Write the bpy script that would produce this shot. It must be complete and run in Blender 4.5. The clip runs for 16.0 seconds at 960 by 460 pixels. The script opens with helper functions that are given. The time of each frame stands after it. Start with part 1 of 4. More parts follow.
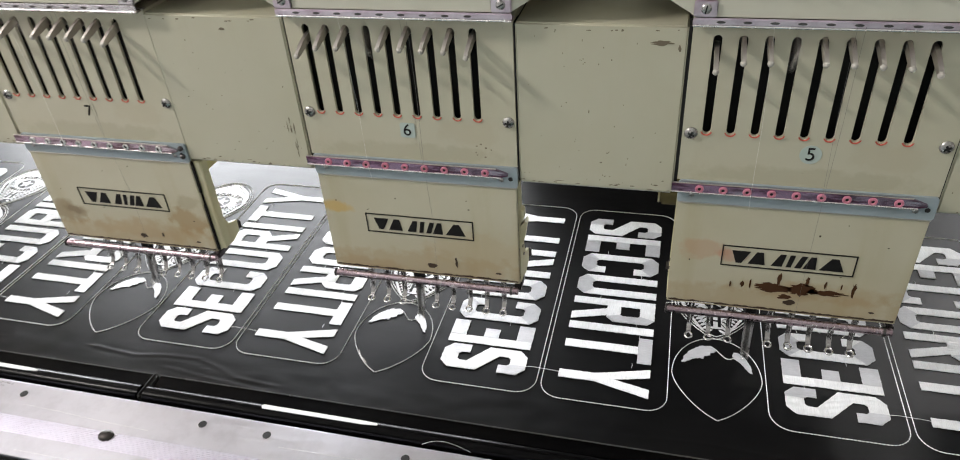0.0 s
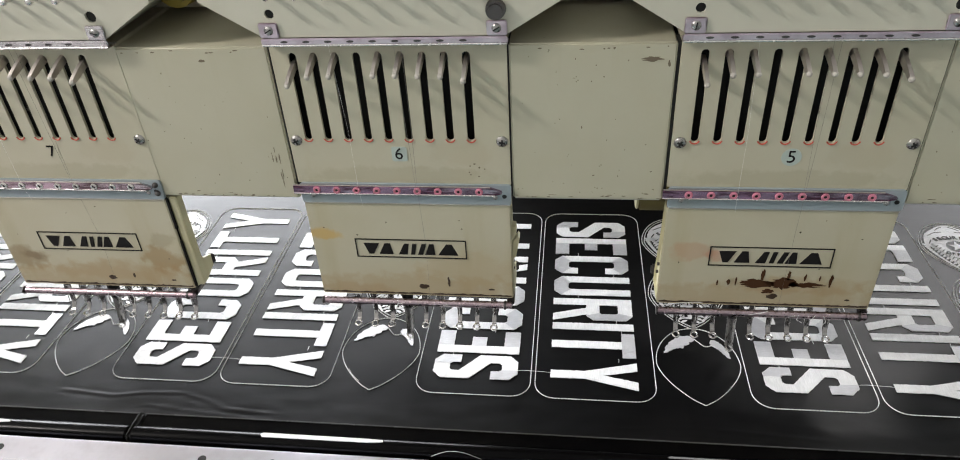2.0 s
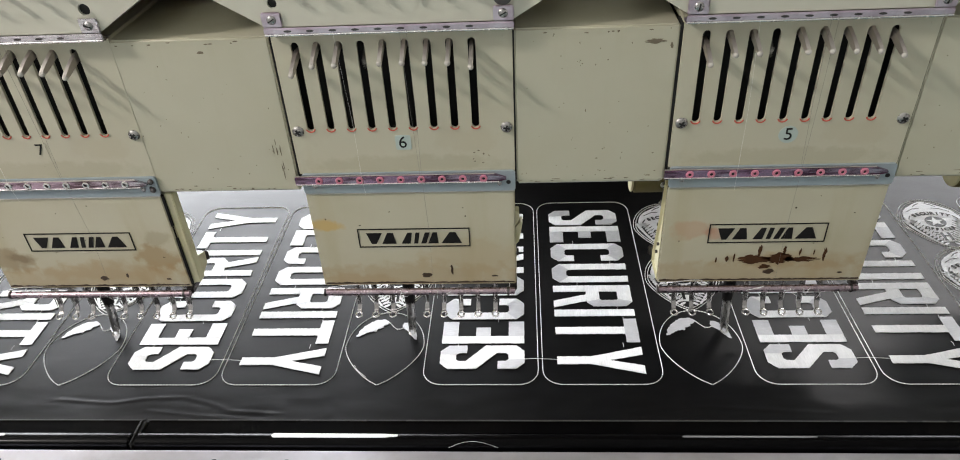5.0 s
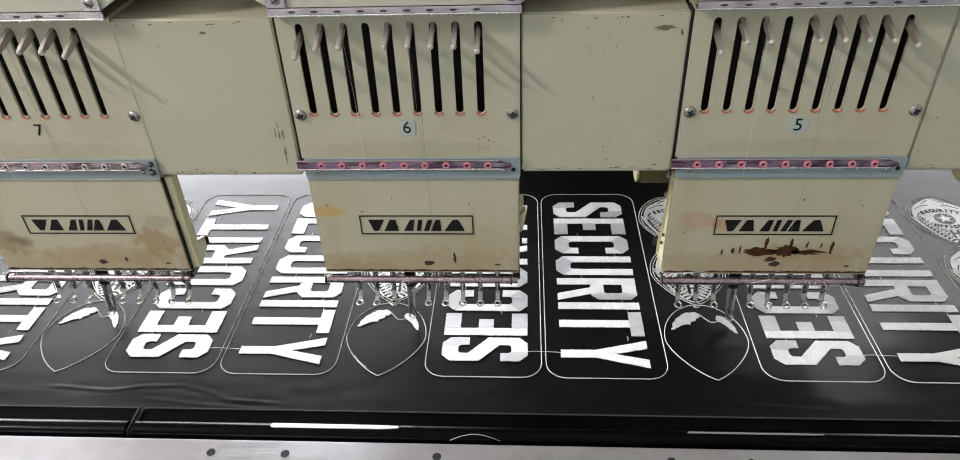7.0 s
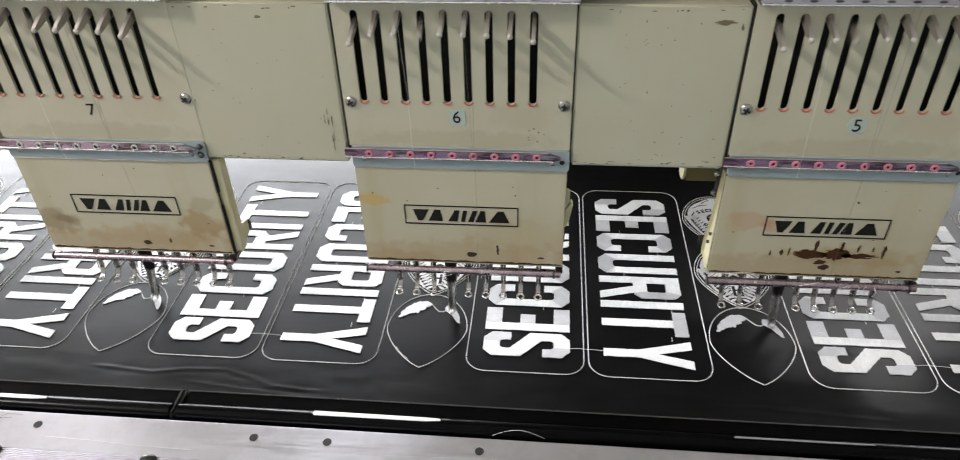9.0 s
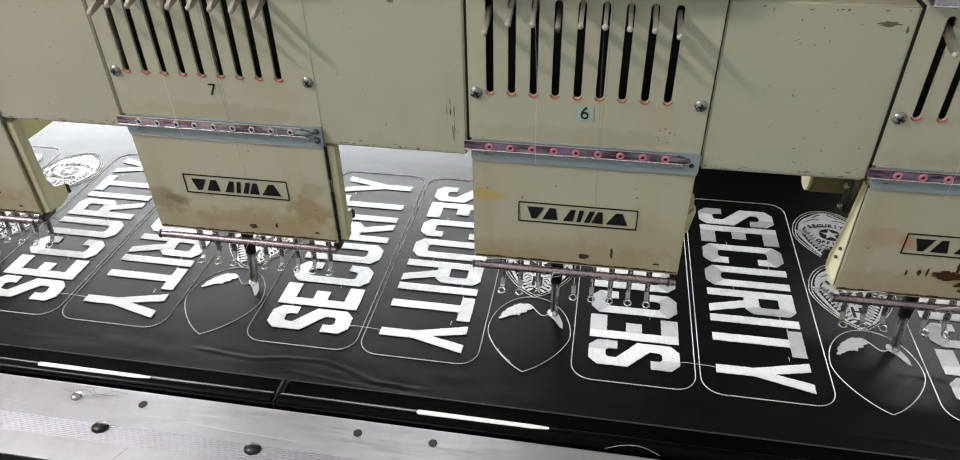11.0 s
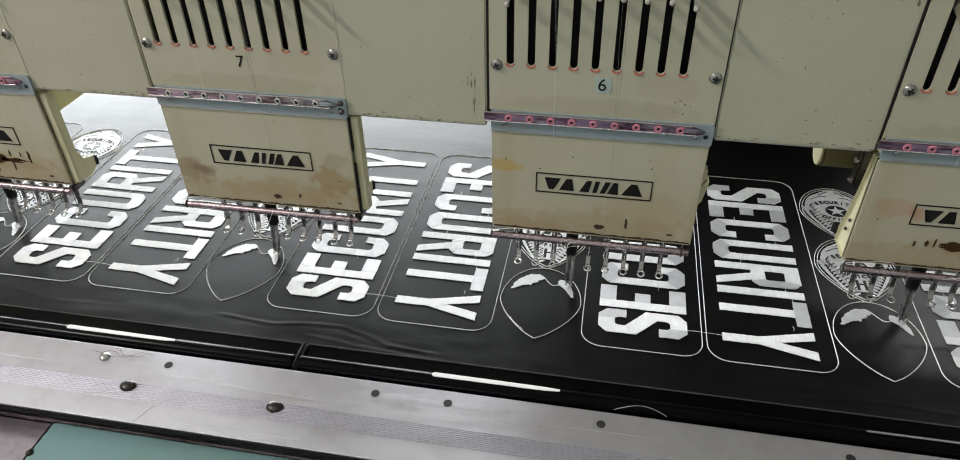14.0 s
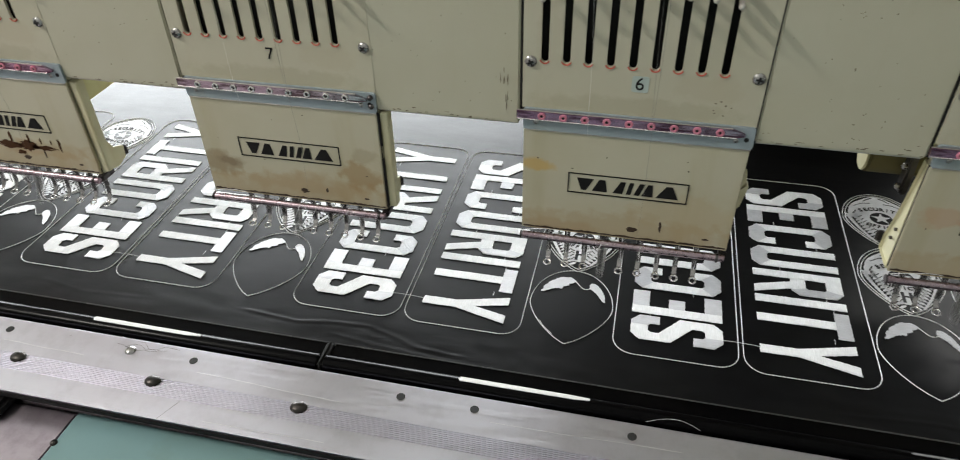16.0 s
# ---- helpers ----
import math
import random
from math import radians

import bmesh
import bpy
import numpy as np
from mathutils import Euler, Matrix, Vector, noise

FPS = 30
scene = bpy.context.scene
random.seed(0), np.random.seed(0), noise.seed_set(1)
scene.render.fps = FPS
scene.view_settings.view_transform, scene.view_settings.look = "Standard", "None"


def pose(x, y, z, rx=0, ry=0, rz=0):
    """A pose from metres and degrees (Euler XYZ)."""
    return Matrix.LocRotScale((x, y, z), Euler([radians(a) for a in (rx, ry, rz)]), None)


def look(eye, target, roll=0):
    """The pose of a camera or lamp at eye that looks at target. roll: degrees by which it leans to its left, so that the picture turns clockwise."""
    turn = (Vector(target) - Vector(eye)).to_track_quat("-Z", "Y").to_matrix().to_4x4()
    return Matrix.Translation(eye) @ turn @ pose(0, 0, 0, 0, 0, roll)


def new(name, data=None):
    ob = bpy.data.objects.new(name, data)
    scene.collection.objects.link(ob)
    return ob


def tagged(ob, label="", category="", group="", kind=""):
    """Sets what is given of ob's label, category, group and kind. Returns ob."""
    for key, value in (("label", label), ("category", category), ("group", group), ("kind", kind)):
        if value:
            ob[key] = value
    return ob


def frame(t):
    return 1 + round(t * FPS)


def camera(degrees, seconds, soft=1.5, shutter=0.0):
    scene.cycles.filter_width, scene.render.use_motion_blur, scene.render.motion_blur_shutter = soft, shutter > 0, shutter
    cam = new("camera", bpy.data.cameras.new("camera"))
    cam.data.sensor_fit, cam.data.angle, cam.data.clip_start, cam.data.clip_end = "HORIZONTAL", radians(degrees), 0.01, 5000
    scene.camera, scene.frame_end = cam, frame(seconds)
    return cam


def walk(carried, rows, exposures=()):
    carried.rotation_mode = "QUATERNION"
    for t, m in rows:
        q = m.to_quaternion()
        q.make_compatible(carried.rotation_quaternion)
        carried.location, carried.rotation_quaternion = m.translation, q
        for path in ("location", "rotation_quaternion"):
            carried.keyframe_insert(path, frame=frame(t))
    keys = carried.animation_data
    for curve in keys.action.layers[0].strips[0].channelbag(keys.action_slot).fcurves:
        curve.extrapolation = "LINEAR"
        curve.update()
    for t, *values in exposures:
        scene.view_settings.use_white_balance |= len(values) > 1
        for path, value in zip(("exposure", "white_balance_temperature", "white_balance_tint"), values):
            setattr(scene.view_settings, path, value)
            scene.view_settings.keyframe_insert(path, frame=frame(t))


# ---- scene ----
cam = camera(66.3, 16.0, soft=0.95, shutter=0.5)
PATH = [
    (0, (0.238, -0.593, 1.479), (-0.224, 0.986, 0.341), -4.2),
    (0.5, (0.218, -0.57, 1.478), (-0.188, 1.022, 0.339), -4.4),
    (1, (0.201, -0.561, 1.477), (-0.167, 1.041, 0.337), -3.9),
    (1.5, (0.187, -0.572, 1.483), (-0.114, 1.033, 0.329), -3.2),
    (2, (0.162, -0.606, 1.497), (-0.077, 1.023, 0.361), -3.6),
    (2.5, (0.138, -0.609, 1.492), (-0.049, 1.033, 0.365), -3.6),
    (3, (0.127, -0.62, 1.494), (-0.038, 1.022, 0.364), -3.4),
    (3.5, (0.123, -0.622, 1.495), (-0.014, 1.021, 0.363), -3.3),
    (4, (0.12, -0.621, 1.499), (-0.009, 1.019, 0.362), -3.6),
    (6.5, (0.11, -0.615, 1.484), (0.0, 1.006, 0.318), -2.3),
    (7, (0.11, -0.614, 1.485), (-0.01, 1.005, 0.318), -2.4),
    (7.5, (0.113, -0.614, 1.479), (-0.003, 1.005, 0.312), -2.2),
    (8, (0.114, -0.61, 1.482), (0.002, 1.011, 0.316), -2.2),
    (8.5, (0.106, -0.607, 1.48), (-0.017, 1.002, 0.298), -1.8),
    (9, (0.085, -0.612, 1.482), (-0.09, 0.992, 0.301), -1.7),
    (9.2, (0.076, -0.602, 1.47), (-0.111, 1.002, 0.289), -1.7),
    (11.3, (0.012, -0.605, 1.467), (-0.305, 0.984, 0.295), -1.4),
    (11.5, (0.012, -0.61, 1.473), (-0.32, 0.979, 0.305), -1.6),
    (12, (-0.001, -0.619, 1.479), (-0.372, 0.955, 0.302), -1.7),
    (12.5, (-0.008, -0.629, 1.474), (-0.372, 0.947, 0.298), -1.4),
    (13, (-0.003, -0.635, 1.466), (-0.344, 0.925, 0.262), -1.2),
    (13.5, (0.003, -0.637, 1.464), (-0.328, 0.925, 0.259), -1.2),
    (14, (0.008, -0.635, 1.464), (-0.306, 0.936, 0.265), -1.2),
    (14.5, (0.011, -0.631, 1.465), (-0.303, 0.936, 0.264), -1.1),
    (15, (0.013, -0.63, 1.465), (-0.312, 0.935, 0.264), -1.3),
    (15.5, (0.008, -0.627, 1.463), (-0.321, 0.936, 0.26), -1.2),
    (16, (0.001, -0.617, 1.461), (-0.379, 0.924, 0.244), -1.4),
]
walk(cam, [(t, look(eye, target, roll)) for t, eye, target, roll in PATH], exposures=[(0, -0.55, 6500, 13.5), (9.2, -0.52, 6500, 13.5), (11.3, -0.82, 6500, 10.5), (12.5, -0.94, 6500, 9.5), (16, -0.92, 6500, 9.5)])

# ---- world and light ----
world = bpy.data.worlds.new("world")
scene.world = world
world.use_nodes = True
world.node_tree.nodes["Background"].inputs[0].default_value = (0.75, 0.85, 1.0, 1)
world.node_tree.nodes["Background"].inputs[1].default_value = 0.08


def area_lamp(name, eye, target, sx, sy, watts, colour):
    data = bpy.data.lights.new(name, "AREA")
    data.shape, data.size, data.size_y, data.energy, data.color = "RECTANGLE", sx, sy, watts, colour
    ob = new(name, data)
    ob.matrix_world = look(eye, target)
    return ob


KEY_EYE = (-2.27, -0.97, 3.11)
area_lamp("key_tube_lamp", KEY_EYE, (0, 0, 1.2), 0.40, 0.03, 88, (1.0, 0.965, 0.90))
# front and back lamps are added fill, with no known source
area_lamp("front_fill_lamp", (-1.3, -1.7, 2.92), (-1.3, -1.7, 0), 2.4, 0.3, 4, (1.0, 0.97, 0.93))
area_lamp("back_fill_lamp", (-0.7, 1.5, 2.92), (-0.7, 1.5, 0), 2.4, 0.3, 9, (1.0, 0.98, 0.95))
area_lamp("window_light_a", (-1.98, 3.0, 1.75), (-1.3, 0, 0.9), 3.2, 1.5, 560, (0.93, 0.975, 1.0))
area_lamp("window_light_b", (2.65, 3.0, 1.60), (1.7, 0, 0.9), 1.6, 1.2, 90, (0.93, 0.975, 1.0))
area_lamp("right_tube_lamp", (2.05, 2.3, 2.88), (1.75, 1.6, 0.9), 1.2, 0.2, 50, (1.0, 0.985, 0.96))


# ---- materials ----
def material(name, colour, rough=0.5, metal=0.0, spec=0.5):
    m = bpy.data.materials.new(name)
    m.use_nodes = True
    b = m.node_tree.nodes["Principled BSDF"]
    b.inputs["Base Color"].default_value = (*colour, 1)
    b.inputs["Roughness"].default_value = rough
    b.inputs["Metallic"].default_value = metal
    b.inputs["Specular IOR Level"].default_value = spec
    return m


class Nodes:
    """Short calls for a material's node tree."""

    def __init__(self, m):
        self.m, self.t = m, m.node_tree
        self.b = self.t.nodes["Principled BSDF"]
        self.co = self.t.nodes.new("ShaderNodeTexCoord").outputs["Object"]

    def link(self, a, b):
        self.t.links.new(a, b)

    def value(self, v, socket):
        if isinstance(v, (int, float, tuple)):
            socket.default_value = v
        else:
            self.link(v, socket)

    def mapping(self, scale=(1, 1, 1), loc=(0, 0, 0), rot=(0, 0, 0), co=None):
        n = self.t.nodes.new("ShaderNodeMapping")
        self.link(co or self.co, n.inputs[0])
        n.inputs["Location"].default_value, n.inputs["Scale"].default_value, n.inputs["Rotation"].default_value = loc, scale, rot
        return n.outputs[0]

    def noise(self, scale, detail=4, rough=0.55, co=None):
        n = self.t.nodes.new("ShaderNodeTexNoise")
        self.link(co or self.co, n.inputs["Vector"])
        n.inputs["Scale"].default_value, n.inputs["Detail"].default_value, n.inputs["Roughness"].default_value = scale, detail, rough
        return n.outputs["Fac"]

    def wave(self, scale, co=None, distort=0.0, axis="X"):
        n = self.t.nodes.new("ShaderNodeTexWave")
        n.bands_direction = axis
        self.link(co or self.co, n.inputs["Vector"])
        n.inputs["Scale"].default_value, n.inputs["Distortion"].default_value = scale, distort
        return n.outputs["Fac"]

    def math(self, op, a, b=0.0, clamp=False):
        n = self.t.nodes.new("ShaderNodeMath")
        n.operation, n.use_clamp = op, clamp
        self.value(a, n.inputs[0]), self.value(b, n.inputs[1])
        return n.outputs[0]

    def ramp(self, fac, lo, hi):
        n = self.t.nodes.new("ShaderNodeMapRange")
        self.link(fac, n.inputs[0])
        n.inputs[1].default_value, n.inputs[2].default_value = lo, hi
        return n.outputs[0]

    def mix(self, fac, a, b):
        n = self.t.nodes.new("ShaderNodeMix")
        n.data_type = "RGBA"
        self.value(fac, n.inputs[0])
        for v, s in ((a, n.inputs[6]), (b, n.inputs[7])):
            self.value((*v, 1) if isinstance(v, tuple) and len(v) == 3 else v, s)
        return n.outputs[2]

    def bump(self, height, strength, distance):
        n = self.t.nodes.new("ShaderNodeBump")
        n.inputs["Strength"].default_value, n.inputs["Distance"].default_value = strength, distance
        self.link(height, n.inputs["Height"])
        self.link(n.outputs[0], self.b.inputs["Normal"])

    def spot(self, x, z, rx, rz, wobble, soft=0.5):
        """A soft-edged blot round (x, z) of the face that lies in x and z."""
        c = self.mapping((1 / rx, 0, 1 / rz), (-x / rx, 0, -z / rz))
        n = self.t.nodes.new("ShaderNodeVectorMath")
        n.operation = "LENGTH"
        self.link(c, n.inputs[0])
        d = self.math("ADD", n.outputs["Value"], self.math("MULTIPLY", self.math("SUBTRACT", wobble, 0.5), 2.2))
        return self.ramp(d, 1.0 + soft / 2, 1.0 - soft / 2)


def enamel(name, colour, stains=(), specks=0.5, grime=0.5, rough=0.42):
    """Old sprayed enamel with stains, specks where it is chipped, and a faint orange-peel relief."""
    m = material(name, colour, rough)
    n = Nodes(m)
    big, mid, fine = n.noise(9, 5), n.noise(60, 4), n.noise(420, 2)
    c = n.mix(n.math("MULTIPLY", n.ramp(big, 0.42, 0.72), grime), colour, tuple(v * f for v, f in zip(colour, (0.84, 0.80, 0.68))))
    streak = n.noise(30, 4, co=n.mapping((1, 1, 0.12)))
    c = n.mix(n.math("MULTIPLY", n.ramp(streak, 0.56, 0.75), grime * 0.8), c, tuple(v * f for v, f in zip(colour, (0.80, 0.72, 0.55))))
    for x, z, rx, rz, tint, strength in stains:
        c = n.mix(n.math("MULTIPLY", n.spot(x, z, rx, rz, mid), strength), c, tint)
    if specks:
        chips = n.math("MULTIPLY", n.ramp(n.noise(150, 2), 0.735, 0.76), n.ramp(n.noise(14, 3), 0.50, 0.62))
        c = n.mix(n.math("MULTIPLY", chips, specks), c, (0.07, 0.055, 0.04))
    n.link(c, n.b.inputs["Base Color"])
    n.link(n.math("ADD", n.math("MULTIPLY", big, 0.25), rough - 0.12), n.b.inputs["Roughness"])
    n.bump(n.math("ADD", fine, n.math("MULTIPLY", mid, 0.5)), 0.08, 0.0006)
    return m


def metal(name, colour, rough=0.3, tarnish=(0.35, 0.25, 0.28), amount=0.4, brushed=None):
    m = material(name, colour, rough, 1.0)
    n = Nodes(m)
    spots = n.noise(45, 5, 0.65)
    n.link(n.mix(n.math("MULTIPLY", n.ramp(spots, 0.45, 0.7), amount), colour, tarnish), n.b.inputs["Base Color"])
    grain = n.noise(300, 3, co=n.mapping(brushed)) if brushed else n.noise(260, 3)
    n.link(n.math("ADD", n.math("MULTIPLY", grain, 0.25), rough - 0.1), n.b.inputs["Roughness"])
    n.bump(grain, 0.15, 0.0004)
    return m


CREAM = (0.478, 0.452, 0.345)
ARM_PAINT = enamel("arm_enamel", (0.462, 0.442, 0.338), specks=0.8, grime=0.34)
PLATE_PAINT = enamel("plate_enamel", CREAM, [(0.0, 0.238, 0.10, 0.009, (0.36, 0.32, 0.22), 0.45), (0.06, 0.262, 0.03, 0.012, (0.42, 0.36, 0.25), 0.3), (-0.08, 0.30, 0.015, 0.03, (0.40, 0.36, 0.26), 0.3)], specks=0.25, grime=0.25)
HOOD_PAINT = enamel("hood_enamel", (0.53, 0.515, 0.43), specks=0.35, grime=0.15)
SIDE_PAINT = enamel("side_enamel", (0.60, 0.57, 0.39), specks=0.9, grime=0.8)
ARM_YELLOW = enamel("yellowed_arm_enamel", (0.60, 0.57, 0.30), specks=0.6, grime=0.7)
RUST, TAN = (0.062, 0.027, 0.012), (0.36, 0.23, 0.10)
YELLOWED = (0.482, 0.452, 0.336)
LOWER = {
    6: enamel("lower_enamel_six", YELLOWED, [(-0.094, 0.168, 0.020, 0.007, (0.52, 0.33, 0.08), 0.7), (0.0, 0.096, 0.12, 0.020, TAN, 0.38), (0.06, 0.125, 0.05, 0.022, (0.42, 0.32, 0.18), 0.35), (-0.07, 0.095, 0.04, 0.008, TAN, 0.3)], 0.3),
    5: enamel("lower_enamel_five", YELLOWED, [(-0.075, 0.155, 0.022, 0.010, (0.45, 0.20, 0.10), 0.35), (-0.05, 0.150, 0.014, 0.007, (0.50, 0.16, 0.10), 0.35), (0.0, 0.097, 0.12, 0.019, TAN, 0.36), (0.03, 0.115, 0.07, 0.010, TAN, 0.35)], 0.9),
    7: enamel("lower_enamel_seven", YELLOWED, [(-0.086, 0.126, 0.024, 0.013, (0.24, 0.165, 0.08), 0.6), (-0.078, 0.129, 0.012, 0.006, (0.14, 0.09, 0.04), 0.5), (0.078, 0.128, 0.022, 0.016, (0.33, 0.23, 0.11), 0.75), (0.085, 0.152, 0.014, 0.010, (0.25, 0.18, 0.09), 0.35), (0.0, 0.097, 0.12, 0.020, TAN, 0.36), (0.02, 0.11, 0.08, 0.014, TAN, 0.3)], 0.6),
}
LOWER[8] = LOWER[5]
LOWER[4] = LOWER[6]


def stained_steel(name, pale, dark, tint):
    """Polished strip steel with long dark streaks and a violet heat tint."""
    m = material(name, pale, 0.2, 1.0)
    n = Nodes(m)
    streak = n.noise(70, 5, 0.65, co=n.mapping((0.30, 1, 1.6)))
    hue = n.noise(28, 3, co=n.mapping((0.6, 1, 1), (3, 1, 2)))
    c = n.mix(n.ramp(hue, 0.38, 0.62), pale, tint)
    n.link(n.mix(n.ramp(streak, 0.47, 0.60), c, dark), n.b.inputs["Base Color"])
    n.link(n.math("ADD", n.math("MULTIPLY", streak, 0.35), 0.06), n.b.inputs["Roughness"])
    n.bump(n.noise(200, 3), 0.12, 0.0004)
    return m


SCREW_STEEL = metal("grey_screw_steel", (0.42, 0.41, 0.40), 0.26, (0.2, 0.17, 0.15), 0.5)
STEEL = metal("bright_steel", (0.78, 0.77, 0.76), 0.22, (0.45, 0.40, 0.38), 0.3)
DULL_STEEL = metal("dull_steel", (0.53, 0.50, 0.47), 0.42, (0.32, 0.27, 0.24), 0.5)
LEVER_STEEL = metal("grey_lever_steel", (0.52, 0.48, 0.45), 0.42, (0.34, 0.29, 0.26), 0.5)
FOOT_STEEL = metal("worn_dark_steel", (0.42, 0.40, 0.39), 0.20, (0.10, 0.085, 0.08), 0.75)
ROD_STEEL = metal("rose_rod_steel", (0.44, 0.35, 0.38), 0.26, (0.16, 0.09, 0.11), 0.65)
PALE_ROSE = metal("pale_rose_steel", (0.76, 0.66, 0.74), 0.30, (0.40, 0.27, 0.36), 0.6, (0.15, 1, 1))
STRIP_STEEL = stained_steel("heat_stained_steel", (0.64, 0.46, 0.55), (0.14, 0.055, 0.09), (0.54, 0.26, 0.40))
STRIP_CHROME = stained_steel("stained_chrome", (0.74, 0.70, 0.72), (0.16, 0.11, 0.12), (0.66, 0.52, 0.60))
BRACKET_CHROME = metal("worn_chrome", (0.82, 0.79, 0.81), 0.24, (0.45, 0.38, 0.42), 0.45, (0.15, 1, 1))
ALUMINIUM = metal("brushed_aluminium", (0.69, 0.672, 0.745), 0.32, (0.50, 0.48, 0.53), 0.4, (0.06, 1, 1))
SCRATCH = metal("scratched_bare_metal", (0.85, 0.84, 0.86), 0.35, (0.6, 0.58, 0.6), 0.3)
DARK_STEEL = metal("dark_oily_steel", (0.13, 0.12, 0.12), 0.35, (0.05, 0.04, 0.035), 0.6)
OILY_BLACK = metal("oily_black_steel", (0.055, 0.05, 0.047), 0.36, (0.02, 0.018, 0.016), 0.6)
LEDGE_STEEL = metal("ledge_steel", (0.42, 0.38, 0.40), 0.34, (0.16, 0.12, 0.13), 0.7, (0.1, 1, 1))
RUBBER_AND_SHADE = material("black_rubber_and_shade", (0.010, 0.009, 0.009), 0.75, 0, 0.2)
# near-black painted in for shade in interiors, seams and holes; also the coupling
BLACK_PAINT_AND_SHADE = material("black_paint_and_shade", (0.007, 0.0065, 0.006), 0.7)
INK = material("black_ink", (0.012, 0.011, 0.011), 0.6, 0, 0.15)
RED = material("red_marking", (0.50, 0.09, 0.06), 0.5)
PINK = material("pink_ceramic", (0.54, 0.19, 0.26), 0.28)
PEARL = material("pearl_tip", (0.44, 0.41, 0.37), 0.45)
BLUE_STRIP = enamel("blue_grey_plate", (0.28, 0.335, 0.37), grime=0.6, specks=0.5, rough=0.5)
# yellow paint with oil, darkened to olive for the shade under the arm
OLIVE_SHADED = enamel("shaded_oily_olive_paint", (0.15, 0.125, 0.05), specks=0.8, grime=0.9, rough=0.75)
STICKER = material("pale_blue_sticker", (0.41, 0.475, 0.44), 0.5)
CHIP = material("bare_brown_chip", (0.155, 0.125, 0.085), 0.75)
STAIN = material("dark_rust_stain", RUST, 0.85, 0, 0.15)
OIL_STAIN = material("dark_oil_stain", (0.045, 0.026, 0.014), 0.5)
THREAD = material("white_thread", (0.85, 0.85, 0.85), 0.5)
GREY_THREAD = material("grey_thread", (0.20, 0.19, 0.18), 0.5)
YELLOW_PLASTIC = material("yellow_plastic", (0.42, 0.34, 0.07), 0.45)
GREEN_BOARD = enamel("green_board_paint", (0.175, 0.292, 0.300), grime=0.4, specks=0.1, rough=0.5)
PURPLE_PLATE = metal("grey_violet_plate", (0.40, 0.35, 0.385), 0.38, (0.20, 0.16, 0.18), 0.5, (0.1, 1, 1))
GREY_PLASTIC = material("dull_grey_plastic", (0.22, 0.22, 0.23), 0.4)
WHITE_PLASTIC = material("white_plastic", (0.85, 0.85, 0.85), 0.35)
WALL = enamel("wall_paint", (0.42, 0.42, 0.40), specks=0, grime=0.2, rough=0.8)
CEILING = enamel("ceiling_paint", (0.75, 0.75, 0.72), specks=0, grime=0.1, rough=0.8)
FLOOR = enamel("grey_floor_paint", (0.25, 0.25, 0.24), specks=0.3, grime=0.5, rough=0.6)
TUBE_GLOW = material("glowing_tube", (0.9, 0.9, 0.9))
TUBE_GLOW.node_tree.nodes["Principled BSDF"].inputs["Emission Color"].default_value = (1, 0.98, 0.93, 1)
TUBE_GLOW.node_tree.nodes["Principled BSDF"].inputs["Emission Strength"].default_value = 6


def fabric_material():
    m = material("black_nylon", (0.002, 0.002, 0.0024), 0.30, 0, 0.155)
    n = Nodes(m)
    weave = n.math("ADD", n.wave(420, axis="X"), n.wave(420, axis="Y"))
    soft = n.noise(14, 4)
    n.link(n.mix(n.ramp(soft, 0.35, 0.7), (0.0014, 0.0014, 0.0017), (0.0030, 0.0030, 0.0035)), n.b.inputs["Base Color"])
    n.link(n.math("ADD", n.math("MULTIPLY", n.noise(35, 4), 0.10), 0.295), n.b.inputs["Roughness"])
    n.bump(n.math("ADD", weave, n.math("MULTIPLY", n.noise(120, 3), 0.8)), 0.035, 0.0003)
    # slack, shallow folds
    folds = m.node_tree.nodes.new("ShaderNodeBump")
    folds.inputs["Strength"].default_value, folds.inputs["Distance"].default_value = 0.3, 0.0013
    n.link(n.noise(1, 3, 0.5, co=n.mapping((13, 34, 1))), folds.inputs["Height"])
    n.link(folds.outputs[0], n.b.inputs["Normal"].links[0].from_node.inputs["Normal"])
    return m


def stitch_material(name, axis, tint):
    """Satin stitch: fine threads side by side along one direction, some duller or lifted."""
    m = material(name, tint, 0.42, 0, 0.5)
    n = Nodes(m)
    along = (1400, 90, 1) if axis == "X" else (90, 1400, 1)
    threads = n.wave(330, distort=2.5, axis=axis)
    strand = n.noise(1, 3, 0.6, co=n.mapping(along))
    patchy = n.noise(70, 3)
    c = n.mix(n.ramp(patchy, 0.3, 0.75), tint, tuple(v * 0.84 for v in tint))
    c = n.mix(n.math("MULTIPLY", n.ramp(strand, 0.42, 0.72), 0.55), c, tuple(v * 0.62 for v in tint))
    n.link(c, n.b.inputs["Base Color"])
    n.bump(n.math("ADD", n.math("MULTIPLY", threads, 0.7), strand), 0.8, 0.0007)
    return m


